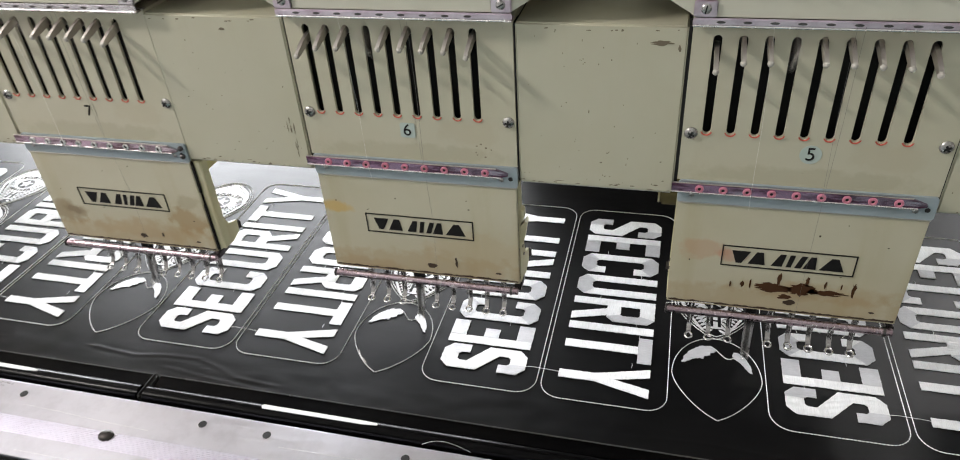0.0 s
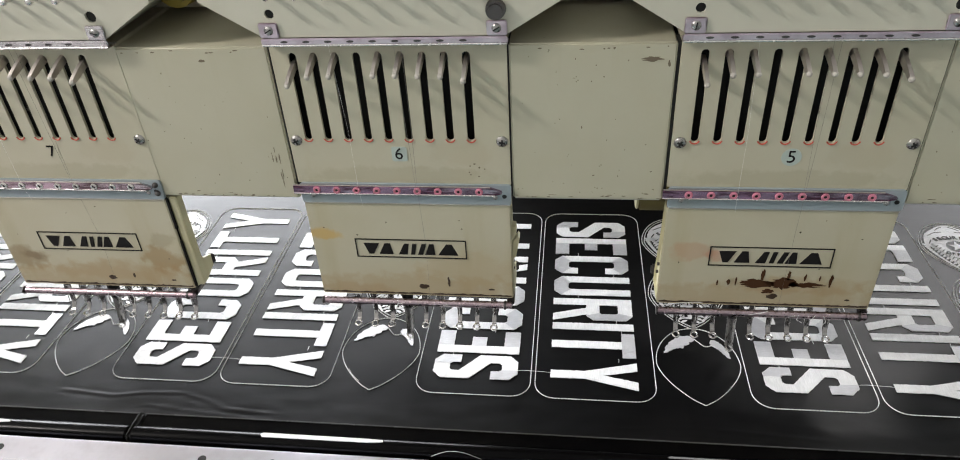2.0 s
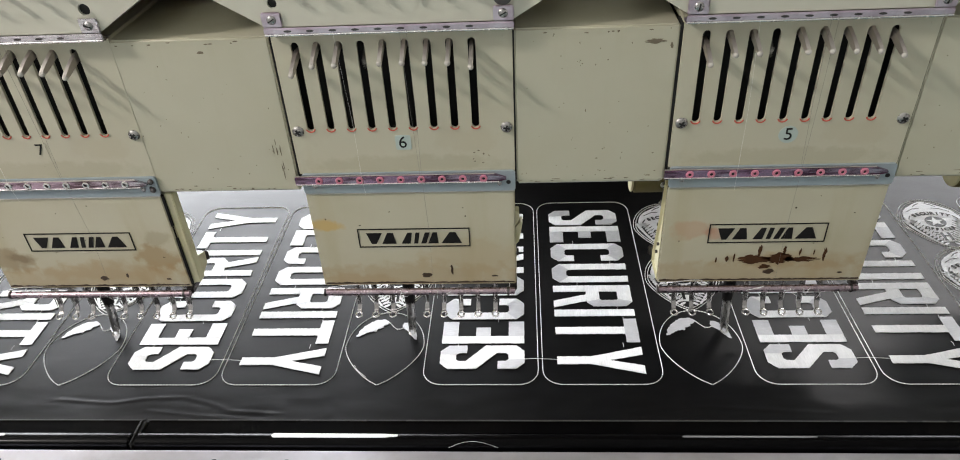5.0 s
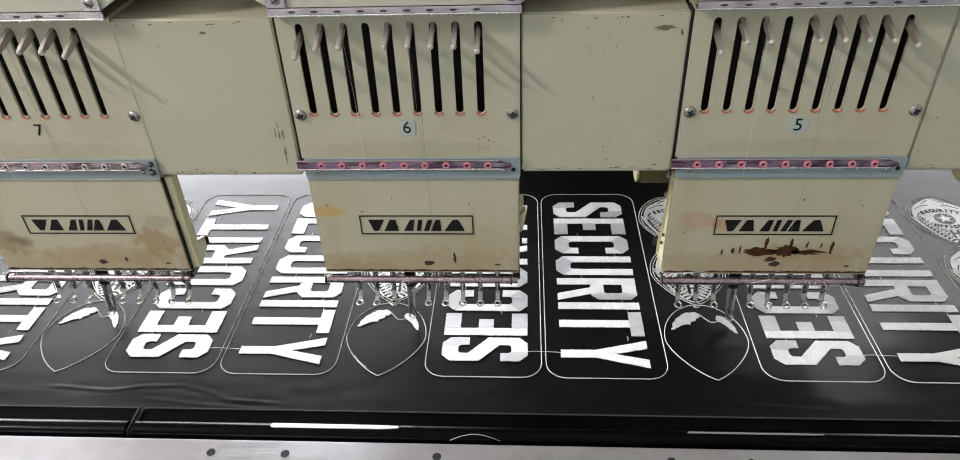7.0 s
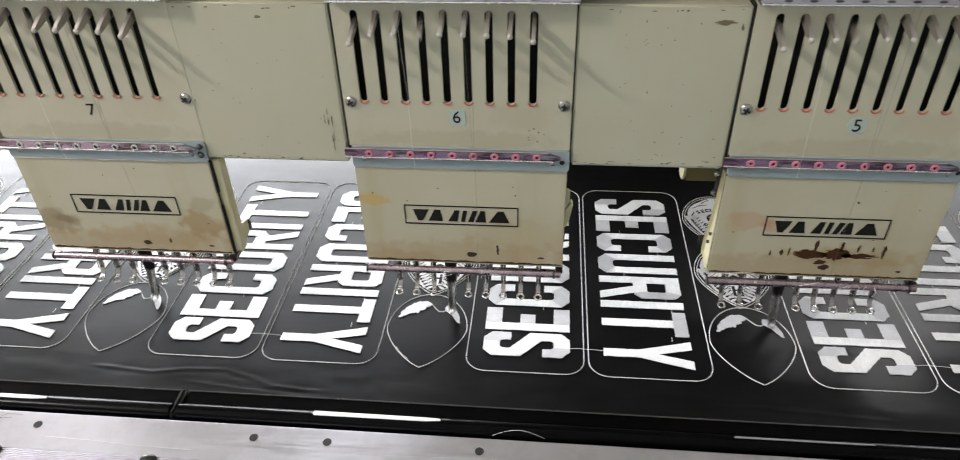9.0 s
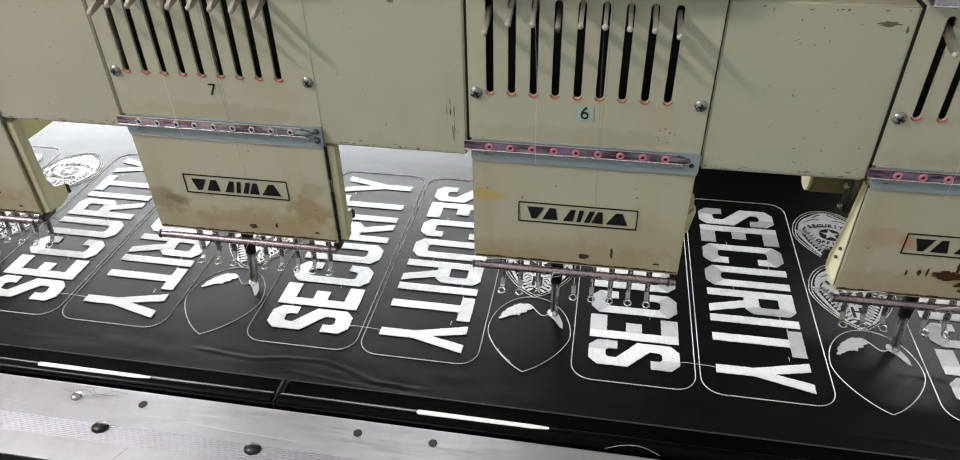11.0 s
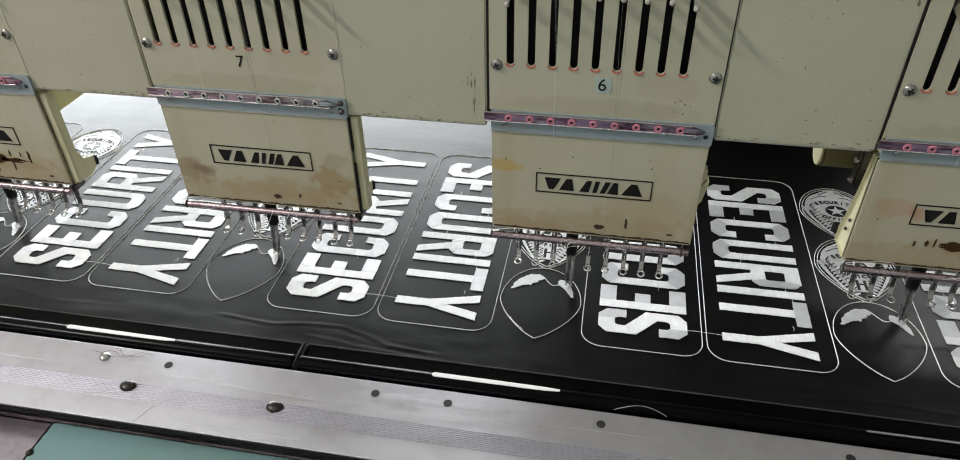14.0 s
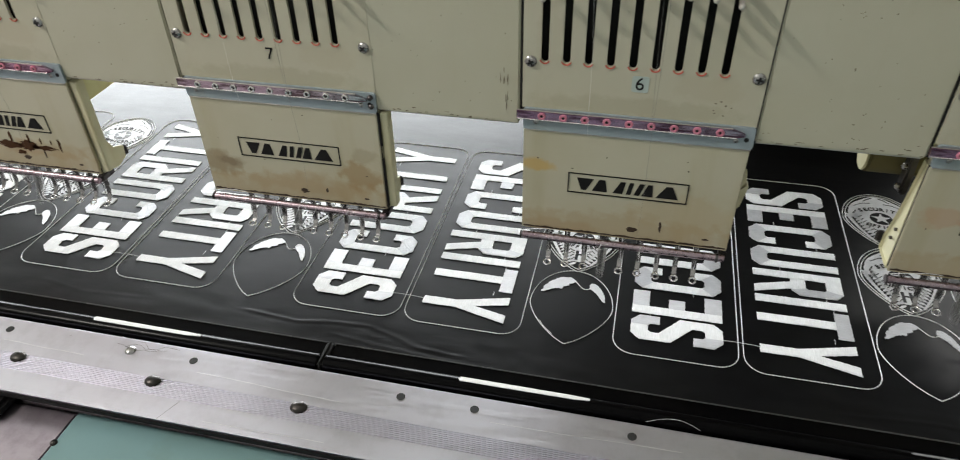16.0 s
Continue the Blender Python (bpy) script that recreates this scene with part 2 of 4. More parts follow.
FABRIC = fabric_material()
SATIN = stitch_material("satin_stitch_white", "X", (0.90, 0.90, 0.91))
BADGE_SATIN = stitch_material("badge_satin", "Y", (0.86, 0.86, 0.88))
# the same white thread, its weaker sheen across the text painted as grey
SATIN_ACROSS_DIMMED = stitch_material("satin_stitch_across_dimmed", "Y", (0.69, 0.69, 0.725))
RUN_STITCH = material("running_stitch_white", (0.88, 0.88, 0.88), 0.5)
GLOSS_BLACK = material("gloss_black_clamp", (0.0013, 0.0012, 0.0014), 0.24, 0, 0.06)
CLEAR_EDGE = enamel("pale_edge_tape", (0.055, 0.055, 0.058), specks=0.9, grime=1.0, rough=0.28)


# ---- mesh helpers ----
def mesh_of(bm, name, *mats):
    me = bpy.data.meshes.new(name)
    bmesh.ops.recalc_face_normals(bm, faces=bm.faces)
    bm.to_mesh(me)
    bm.free()
    for m in mats:
        me.materials.append(m)
    return me


def smooth(me, degrees=40):
    me.shade_smooth()
    me.set_sharp_from_angle(angle=radians(degrees))
    return me


def part(name, bm, mat, parent=None, label="", at=(0, 0, 0)):
    """Links a bmesh, or a mesh that is shared, as one object under a thing or a part."""
    me = bm if isinstance(bm, bpy.types.Mesh) else smooth(mesh_of(bm, name, *(mat if isinstance(mat, tuple) else (mat,))))
    ob = new(name, me)
    ob.parent = parent
    ob.location = at
    return tagged(ob, label)


def box(x0, x1, y0, y1, z0, z1, bevel=0.0, bm=None, seg=2):
    bm = bm or bmesh.new()
    m = Matrix.LocRotScale(((x0 + x1) / 2, (y0 + y1) / 2, (z0 + z1) / 2), None, (x1 - x0, y1 - y0, z1 - z0))
    made = bmesh.ops.create_cube(bm, size=1, matrix=m)["verts"]
    if bevel:
        edges = list({e for v in made for e in v.link_edges})
        bmesh.ops.bevel(bm, geom=edges, offset=bevel, segments=seg, affect="EDGES", clamp_overlap=True)
    return bm


def rod(a, b, r0, r1=None, seg=14, bm=None, bevel=0.0):
    bm = bm or bmesh.new()
    a, b = Vector(a), Vector(b)
    turn = (b - a).to_track_quat("Z", "Y").to_matrix().to_4x4()
    made = bmesh.ops.create_cone(bm, cap_ends=True, segments=seg, radius1=r0, radius2=r0 if r1 is None else r1, depth=(b - a).length,
                                 matrix=Matrix.Translation((a + b) / 2) @ turn)["verts"]
    if bevel:
        rims = list({e for v in made for e in v.link_edges if any(len(f.verts) > 4 for f in e.link_faces)})
        bmesh.ops.bevel(bm, geom=rims, offset=bevel, segments=2, affect="EDGES", clamp_overlap=True)
    return bm


def ball(at, r, bm=None, scale=(1, 1, 1)):
    bm = bm or bmesh.new()
    bmesh.ops.create_uvsphere(bm, u_segments=14, v_segments=8, radius=r, matrix=Matrix.LocRotScale(at, None, scale))
    return bm


def ring(at, r, thick, axis="z", bm=None, seg=16, tube=8, part_turn=1.0):
    bm = bm or bmesh.new()
    rows, closed = [], part_turn >= 1
    for i in range(seg + (0 if closed else 1)):
        a = 2 * math.pi * part_turn * i / seg + (0 if closed else math.pi * (1.5 - part_turn))
        row = []
        for j in range(tube):
            b = 2 * math.pi * j / tube
            d, h = r + thick * math.cos(b), thick * math.sin(b)
            p = (d * math.cos(a), d * math.sin(a), h) if axis == "z" else (d * math.cos(a), h, d * math.sin(a))
            row.append(bm.verts.new(Vector(p) + Vector(at)))
        rows.append(row)
    for i in range(len(rows) if closed else len(rows) - 1):
        p, q = rows[i], rows[(i + 1) % len(rows)]
        for j in range(tube):
            bm.faces.new((p[j], p[(j + 1) % tube], q[(j + 1) % tube], q[j]))
    return bm


def tube_along(points, r, bm=None, seg=6, closed=False):
    bm = bm or bmesh.new()
    pts, rows = [Vector(p) for p in points], []
    for i, p in enumerate(pts):
        a = pts[i - 1] if i or closed else p
        b = pts[(i + 1) % len(pts)] if i < len(pts) - 1 or closed else p
        q = (b - a).to_track_quat("Z", "Y")
        rows.append([bm.verts.new(p + q @ Vector((r * math.cos(2 * math.pi * j / seg), r * math.sin(2 * math.pi * j / seg), 0))) for j in range(seg)])
    for i in range(len(rows) if closed else len(rows) - 1):
        p, q = rows[i], rows[(i + 1) % len(rows)]
        for j in range(seg):
            bm.faces.new((p[j], p[(j + 1) % seg], q[(j + 1) % seg], q[j]))
    if not closed:
        bm.faces.new(rows[0][::-1]), bm.faces.new(rows[-1])
    return bm


def sheet(outer, holes, y0, y1, bevel=0.0):
    """A plate in x and z from y0 (its face) to y1, with holes through it."""
    bm = bmesh.new()
    edges = []
    for loop in (outer, *holes):
        vs = [bm.verts.new((x, y0, z)) for x, z in loop]
        edges += [bm.edges.new((vs[i - 1], vs[i])) for i in range(len(vs))]
    bmesh.ops.triangle_fill(bm, edges=edges, use_beauty=True)
    made = bmesh.ops.extrude_face_region(bm, geom=bm.faces[:])
    bmesh.ops.translate(bm, vec=(0, y1 - y0, 0), verts=[v for v in made["geom"] if isinstance(v, bmesh.types.BMVert)])
    return bm


def slab(polys, z0, z1, slots=None):
    """Flat pieces in x and y from z0 to z1, each from its outline, with softened rims."""
    bm = bmesh.new()
    for k, poly in enumerate(polys):
        low = [bm.verts.new((x, y, z0)) for x, y in poly]
        top = [bm.verts.new((x, y, z1)) for x, y in poly]
        faces = [bm.faces.new(top)] + [bm.faces.new((low[i - 1], low[i], top[i], top[i - 1])) for i in range(len(poly))]
        for f in faces:
            f.material_index = slots[k] if slots else 0
    return bm


def front(polys, y0, y1):
    """Flat pieces in x and z, from y1 (back) to y0 (face)."""
    bm = slab(polys, 0, y1 - y0)
    bmesh.ops.transform(bm, matrix=Matrix(((1, 0, 0, 0), (0, 0, -1, y1), (0, 1, 0, 0), (0, 0, 0, 1))), verts=bm.verts)
    return bm


def slot_loop(x, z0, z1, r, n=5):
    top = [(x + r * math.cos(a), z1 - r + r * math.sin(a)) for a in [math.pi * i / n for i in range(n + 1)]]
    return top + [(2 * x - px, z0 + z1 - pz) for px, pz in top]


def disc_loop(x, z, r, n=14):
    return [(x + r * math.cos(2 * math.pi * i / n), z + r * math.sin(2 * math.pi * i / n)) for i in range(n)]


def rounded(x0, x1, y0, y1, r, n=6):
    out = []
    for cx, cy, a0 in ((x1 - r, y1 - r, 0), (x0 + r, y1 - r, 90), (x0 + r, y0 + r, 180), (x1 - r, y0 + r, 270)):
        out += [(cx + r * math.cos(radians(a0 + 90 * i / n)), cy + r * math.sin(radians(a0 + 90 * i / n))) for i in range(n + 1)]
    return out


def blot(x, z, rx, rz, seed, n=26, rough=0.35):
    rnd = random.Random(seed)
    wob = [1 + rough * (rnd.random() * 2 - 1) for _ in range(n)]
    return [(x + rx * wob[i] * math.cos(2 * math.pi * i / n), z + rz * (wob[i] + wob[i - 1]) / 2 * math.sin(2 * math.pi * i / n)) for i in range(n)]


def text_mesh(body, size, depth, mat, bold=0.0):
    cu = bpy.data.curves.new("text", "FONT")
    cu.body, cu.size, cu.extrude, cu.offset = body, size, depth, bold
    cu.align_x, cu.align_y, cu.resolution_u = "CENTER", "CENTER", 3
    ob = bpy.data.objects.new("text", cu)
    scene.collection.objects.link(ob)
    me = bpy.data.meshes.new_from_object(ob.evaluated_get(bpy.context.evaluated_depsgraph_get()))
    bpy.data.objects.remove(ob)
    me.materials.clear()
    me.materials.append(mat)
    return me


def thing(name, label, category, group="", kind="", at=(0, 0, 0)):
    ob = new(name)
    ob.location, ob.empty_display_size = at, 0.05
    return tagged(ob, label, category, group, kind)


PITCH = 0.36
HEADS = {8: -2, 7: -1, 6: 0, 5: 1, 4: 2}
Z0 = 0.90

# ---- room ----
def room():
    def solid(name, b, mat, label, category):
        tagged(part(name, box(*b), mat), label, category, kind="structure")
    solid("floor", (-4, 4, -3.2, 3.2, -0.1, 0), FLOOR, "grey painted concrete workshop floor", "floor")
    solid("ceiling", (-4, 4, -3.2, 3.2, 3.4, 3.5), CEILING, "plain white painted workshop ceiling", "ceiling")
    solid("wall_west", (-4.1, -4, -3.2, 3.2, 0, 3.4), WALL, "plain pale painted workshop wall", "wall")
    solid("wall_east", (4, 4.1, -3.2, 3.2, 0, 3.4), WALL, "plain pale painted workshop wall", "wall")
    solid("wall_south", (-4, 4, -3.3, -3.2, 0, 3.4), WALL, "plain pale painted workshop wall", "wall")
    outer = [(-4, 0), (4, 0), (4, 3.4), (-4, 3.4)]
    holes = [[(x0, 0.95), (x1, 0.95), (x1, 2.55), (x0, 2.55)] for x0, x1 in ((-3.6, -0.35), (1.8, 3.5))]
    tagged(part("wall_north", sheet(outer, holes, 3.05, 3.2), WALL), "pale painted wall with two window openings", "wall", kind="structure")


room()


def ceiling_lights():
    def fixture(x, y, z, length, turn=0):
        t = thing("ceiling_light", "unseen long white fluorescent tube light under the ceiling", "light", "ceiling lights")
        t.matrix_basis = pose(x, y, z, 0, 0, turn)
        part("housing", box(-length / 2, length / 2, -0.07, 0.07, 0.03, 0.08, 0.008), WHITE_PLASTIC, t)
        part("tube", rod((-length / 2 + 0.02, 0, 0.018), (length / 2 - 0.02, 0, 0.018), 0.012), TUBE_GLOW, t, "glowing fluorescent tube")
        for s in (-1, 1):
            part("hanger", rod((s * length * 0.3, 0, 0.08), (s * length * 0.3, 0, 3.4 - z), 0.004), WHITE_PLASTIC, t)
    fixture(KEY_EYE[0] - 0.03, KEY_EYE[1] - 0.02, KEY_EYE[2] + 0.12, 1.2, -67)
    # these two fixtures are added, unseen, to go with the fill lamps
    fixture(-1.3, -1.7, 2.92, 2.4)
    fixture(-0.7, 1.5, 2.92, 2.4)
    fixture(2.05, 2.3, 2.90, 1.2)


ceiling_lights()


# ---- machine body ----
def arm_covers():
    """The cream boxes between the heads."""
    for k in range(-3, 3):
        x0, x1 = k * PITCH + (0.1076 if k >= 0 else 0.1030), (k + 1) * PITCH - 0.1098
        t = thing("arm_cover", "cream enamelled arm cover between embroidery heads, chipped at its edges", "machine cover", "arm covers", at=((x0 + x1) / 2, 0, Z0))
        h = (x1 - x0) / 2
        zb = 0.2095 if k == -1 else 0.2125
        part("cover_box", box(-h, h, 0.0009 if k >= 0 else 0.0004, 0.12, zb, 0.3690, 0.0016, seg=3), ARM_PAINT, t)
        part("lower_lip", box(-h + 0.002, h - 0.002, 0.006, 0.03, zb - 0.003, zb - 0.0003), DULL_STEEL, t)
        # chipped paint along the right-hand seam
        rnd = random.Random(k + 20)
        chips = []
        for i in range(7 if k == -1 else 0):
            cx, cz = h - 0.010 - rnd.random() * 0.012, 0.225 + rnd.random() * 0.04
            chips.append(blot(cx, cz, 0.00030 + rnd.random() * 0.00030, 0.002 + rnd.random() * 0.007, k * 31 + i, 10, 0.6))
        if k == 0:
            for px, pz, rx, rz in ((-0.031, 0.294, 0.7, 0.5), (-0.007, 0.290, 0.8, 1.9), (0.005, 0.2395, 2.2, 0.5), (0.028, 0.239, 0.5, 1.4), (0.012, 0.2505, 0.6, 0.9), (0.023, 0.298, 0.5, 0.5), (0.033, 0.267, 0.7, 0.5), (0.058, 0.244, 1.6, 0.4), (0.062, 0.2245, 1.8, 0.35), (-0.014, 0.355, 0.7, 1.0)):
                chips.append(blot(px, pz, 0.001 * rx * 0.6, 0.001 * rz, int(1000 * pz), 10, 0.5))
            for i in range(5):
                chips.append(blot(-0.018 + rnd.random() * 0.032, 0.333 + rnd.random() * 0.008, 0.0003 + rnd.random() * 0.0003, 0.0003 + rnd.random() * 0.0004, 500 + i, 8))
                chips.append(blot(0.002 + rnd.random() * 0.028, 0.2165 + rnd.random() * 0.014, 0.0002 + rnd.random() * 0.0004, 0.0002 + rnd.random() * 0.0005, 540 + i, 8))
            chips += [blot(h - 0.020, 0.3545, 0.0075, 0.0022, 77, 22, 0.5), blot(h - 0.006, 0.350, 0.0012, 0.003, 78, 10, 0.4)]
        if k == -1:
            chips.append(blot(0.010, 0.3560, 0.0032, 0.0013, 79, 14, 0.3))
        for i in range(8):
            chips.append(blot((rnd.random() * 2 - 1) * h * 0.9, 0.3635 + rnd.random() ** 2 * 0.003, 0.0006 + rnd.random() * 0.0016, 0.0005, k * 37 + i, 8))
        for i in range(22):
            chips.append(blot((rnd.random() * 2 - 1) * h * 0.95, 0.22 + rnd.random() * 0.14, 0.0002 + rnd.random() * 0.0004, 0.0002 + rnd.random() * 0.0005, k * 41 + i, 8))
        for i in range(14):
            chips.append(blot((rnd.random() * 2 - 1) * h * 0.96, zb + 0.0021 + rnd.random() ** 3 * 0.005, 0.0006 + rnd.random() * 0.003, 0.0002 + rnd.random() * 0.0004, k * 43 + i, 10, 0.5))
        tagged(part("paint_chip", front(chips, 0.0006 if k >= 0 else 0.0001, 0.0012), CHIP, t, "dark chips in the paint"), kind="stuff")


def back_beam():
    t = thing("machine_beam", "long cream enamelled beam behind the embroidery heads", "machine beam", at=(0, 0.24, Z0))
    part("beam_body", box(-1.3, 1.0, -0.119, 0.04, 0.30, 0.40, 0.006), ARM_PAINT, t)
    part("rear_panel", box(-1.3, 1.0, -0.138, -0.122, 0.3725, 0.60, 0.003), ARM_PAINT, t)
    part("oil_cap", rod((-0.222, -0.138, 0.402), (-0.222, -0.172, 0.402), 0.0225, 0.020, seg=26, bevel=0.005), YELLOW_PLASTIC, t, "round yellow plastic oil cap")
    # unseen block and base, added to cut the window's reflection in the fabric
    part("reflection_blocker", box(-0.02, 0.50, 0.28, 0.40, -0.55, 0.55, 0.01), DARK_STEEL, t, "unseen dark block that keeps window light off the fabric")
    part("foot", box(-0.1, 0.5, 0.20, 0.48, -0.9, -0.55, 0.02), DARK_STEEL, t, "unseen dark base under the reflection block")


def table():
    t = thing("machine_table", "steel machine table with a green painted board along its front", "table", at=(0, 0, 0))
    part("table_top", box(-1.6, 1.3, -0.256, 0.5, 0.855, 0.880, 0.003), PURPLE_PLATE, t, "dull grey-violet steel plate")
    part("front_ledge", box(-0.565, 1.3, -0.2558, -0.2382, 0.8802, 0.8880, 0.0015), LEDGE_STEEL, t, "worn grey steel ledge")
    part("green_board", box(-0.4975, 1.3, -0.95, -0.2570, 0.865, 0.889, 0.0015), GREEN_BOARD, t, "worn blue-green painted board")
    part("side_plate", box(-1.6, -0.4992, -0.95, -0.2570, 0.865, 0.886, 0.002), PURPLE_PLATE, t, "grey-violet steel plate")
    part("board_knob", ball((-0.4965, -0.2940, 0.8895), 0.0035, scale=(1, 1, 0.7)), OILY_BLACK, t, "small dark screw head")
    part("clamp_block", box(-0.68, -0.568, -0.282, -0.2385, 0.8862, 0.9005, 0.004), RUBBER_AND_SHADE, t, "black clamp block")
    part("clamp_screw", rod((-0.620, -0.262, 0.9005), (-0.620, -0.262, 0.9050), 0.008, bevel=0.002), STEEL, t)
    for x in (-1.5, 1.2):
        for y in (-0.88, 0.42):
            part("leg", box(x - 0.03, x + 0.03, y - 0.03, y + 0.03, 0, 0.865 if y < 0 else 0.855, 0.004), DARK_STEEL, t)


arm_covers()
back_beam()
table()


# ---- embroidery heads ----
SLOT_X = [-0.0870 + 0.01965 * i for i in range(9)]
FOOT_X = [-0.0780 + 0.01975 * i for i in range(9)]
EYE_X = [-0.0870 + 0.0203 * i for i in range(9)]
ACTIVE = 3
LEVER_Z = [0.3490, 0.3570, 0.3575, 0.3575, 0.3580, 0.3580, 0.3575, 0.3570, 0.3530]
moving_feet, moving_levers = [], []


def screw_mesh(r, slotted):
    bm = ball((0, 0, 0), r, scale=(1, 0.55, 1))
    bmesh.ops.bisect_plane(bm, geom=bm.verts[:] + bm.edges[:] + bm.faces[:], plane_co=(0, 0, 0), plane_no=(0, 1, 0), clear_outer=True)
    mark = [[(-r * 0.75, -r * 0.12), (r * 0.75, -r * 0.12), (r * 0.75, r * 0.12), (-r * 0.75, r * 0.12)]]
    if not slotted:
        a = r * 0.5
        b = r * 0.15
        mark = [[(-a, -b), (-b, -b), (-b, -a), (b, -a), (b, -b), (a, -b), (a, b), (b, b), (b, a), (-b, a), (-b, b), (-a, b)]]
    me = smooth(mesh_of(bm, "screw", SCREW_STEEL))
    cut = mesh_of(front(mark, -r * 0.60, -r * 0.40), "screw_mark", BLACK_PAINT_AND_SHADE)
    return me, cut


CROSS_SCREW, CROSS_MARK = screw_mesh(0.0058, False)
SLOT_SCREW, SLOT_MARK = screw_mesh(0.0042, True)


def screw(parent, x, y, z, cross=True, turn=0):
    ob = part("screw", CROSS_SCREW if cross else SLOT_SCREW, None, parent, at=(x, y, z))
    ob.rotation_euler = (0, radians(turn), 0)
    part("screw_recess", CROSS_MARK if cross else SLOT_MARK, None, ob)


def lever_mesh():
    bm = bmesh.new()
    # a flat blade that comes out of the slot and dips to its tip
    prof = [(0.010, 0.0055), (0.0, 0.0055), (-0.012, 0.0015), (-0.022, -0.0030), (-0.0265, -0.0055), (-0.0255, -0.0085), (-0.020, -0.0080), (-0.010, -0.0055), (0.0, -0.0025), (0.010, -0.0020)]
    for x in (-0.0017, 0.0017):
        for y, z in prof:
            bm.verts.new((x, y, z))
    bm.verts.ensure_lookup_table()
    n = len(prof)
    bm.faces.new([bm.verts[i] for i in range(n)])
    bm.faces.new([bm.verts[n + i] for i in reversed(range(n))])
    for i in range(n):
        j = (i + 1) % n
        bm.faces.new((bm.verts[i], bm.verts[n + i], bm.verts[n + j], bm.verts[j]))
    return smooth(mesh_of(bm, "take_up_lever", LEVER_STEEL), 30)


def foot_mesh():
    """Needle clamp, shank that bends forward, and the eye of the presser foot."""
    bm = rod((0, 0.004, 0.040), (0, 0.004, 0.085), 0.0032, seg=10)
    box(-0.0038, 0.0038, -0.001, 0.009, 0.044, 0.056, 0.001, bm, 1)
    pts = [(0.0030, 0.0040, 0.046), (0.0030, 0.0036, 0.030), (0.0026, 0.0026, 0.014), (0.0024, 0.0006, 0.0070), (0.0024, -0.0030, 0.0030), (0.0026, -0.0052, 0.0018)]
    rows = []
    for w, y, z in pts:
        rows.append([bm.verts.new(p) for p in ((-w, y - 0.0010, z), (w, y - 0.0010, z), (w, y + 0.0010, z + 0.0006), (-w, y + 0.0010, z + 0.0006))])
    for p, q in zip(rows, rows[1:]):
        for i in range(4):
            j = (i + 1) % 4
            bm.faces.new((p[i], p[j], q[j], q[i]))
    bm.faces.new(rows[0][::-1]), bm.faces.new(rows[-1])
    return smooth(mesh_of(bm, "presser_foot", FOOT_STEEL), 35)


LEVER, FOOT = lever_mesh(), foot_mesh()
PEARL_MESH = smooth(mesh_of(ball((0, -0.0250, -0.0070), 0.0026), "pearl", PEARL))
CLAMP_MESH = smooth(mesh_of(rod((0, 0.004, 0.050), (0, 0.004, 0.078), 0.0058, seg=12, bevel=0.001), "needle_clamp", DARK_STEEL))
eye = ring((0, 0, 0), 0.0034, 0.0011, "z", seg=20)
bmesh.ops.transform(eye, matrix=Matrix.Translation((0, -0.0082, 0.0014)) @ Matrix.Rotation(radians(24), 4, "X"), verts=eye.verts)
EYE_MESH = smooth(mesh_of(eye, "foot_eye", STEEL))
NEEDLE_MESH = smooth(mesh_of(rod((0, -0.0040, 0.014), (0, 0.0, 0.048), 0.0006, 0.0011, seg=6), "needle", STEEL))
EYELET = smooth(mesh_of(ring((0, -0.0065, 0), 0.0026, 0.0013, "y"), "eyelet", PINK))
EYELET_STEEL = smooth(mesh_of(ring((0, -0.0065, 0), 0.0026, 0.0013, "y"), "eyelet", STEEL))
RED_ARC = smooth(mesh_of(ring((0, -0.0004, 0), 0.0043, 0.0007, "y", seg=10, tube=5, part_turn=0.42), "red_mark", RED))
LABELS = {
    8: "cream embroidery machine head, lower cover streaked with brown rust",
    7: "cream embroidery machine head numbered 7, lower cover with brown oil stains",
    6: "cream embroidery machine head numbered 6, lower cover with a yellow stain",
    5: "cream embroidery machine head numbered 5, lower cover streaked with brown rust",
    4: "cream embroidery machine head with nine needles under its cover",
}


def logo(parent):
    """The maker's mark: a frame with dark wedges and blocks."""
    x0, x1, z0, z1, w = -0.0590, 0.0580, 0.1385, 0.1620, 0.0011
    frame_bm = sheet([(x0, z0), (x1, z0), (x1, z1), (x0, z1)], [[(x0 + w, z0 + w), (x1 - w, z0 + w), (x1 - w, z1 - w), (x0 + w, z1 - w)]], -0.0025, -0.0019)
    part("logo_frame", frame_bm, INK, parent, "black printed frame")
    a, b = 0.1430, 0.1566
    shapes = ([(-45.5, a), (-40.5, a), (-33.5, b), (-50.0, b)], [(-34.5, a), (-19.5, a), (-22.0, b), (-28.0, b)], [(-14.0, a), (-4.5, a), (-2.0, b), (-7.0, b)],
              [(-1.0, a), (3.4, a), (6.0, b), (1.6, b)], [(6.5, a), (12.0, a), (16.5, b), (11.5, b)], [(14.0, a), (25.0, a), (24.0, b), (19.5, b)], [(28.0, a), (49.0, a), (43.0, b), (37.0, b)])
    bars = [[(0.001 * x, z) for x, z in p] for p in shapes]
    part("logo_mark", front(bars, -0.0025, -0.0019), INK, parent, "black printed wedges and blocks")


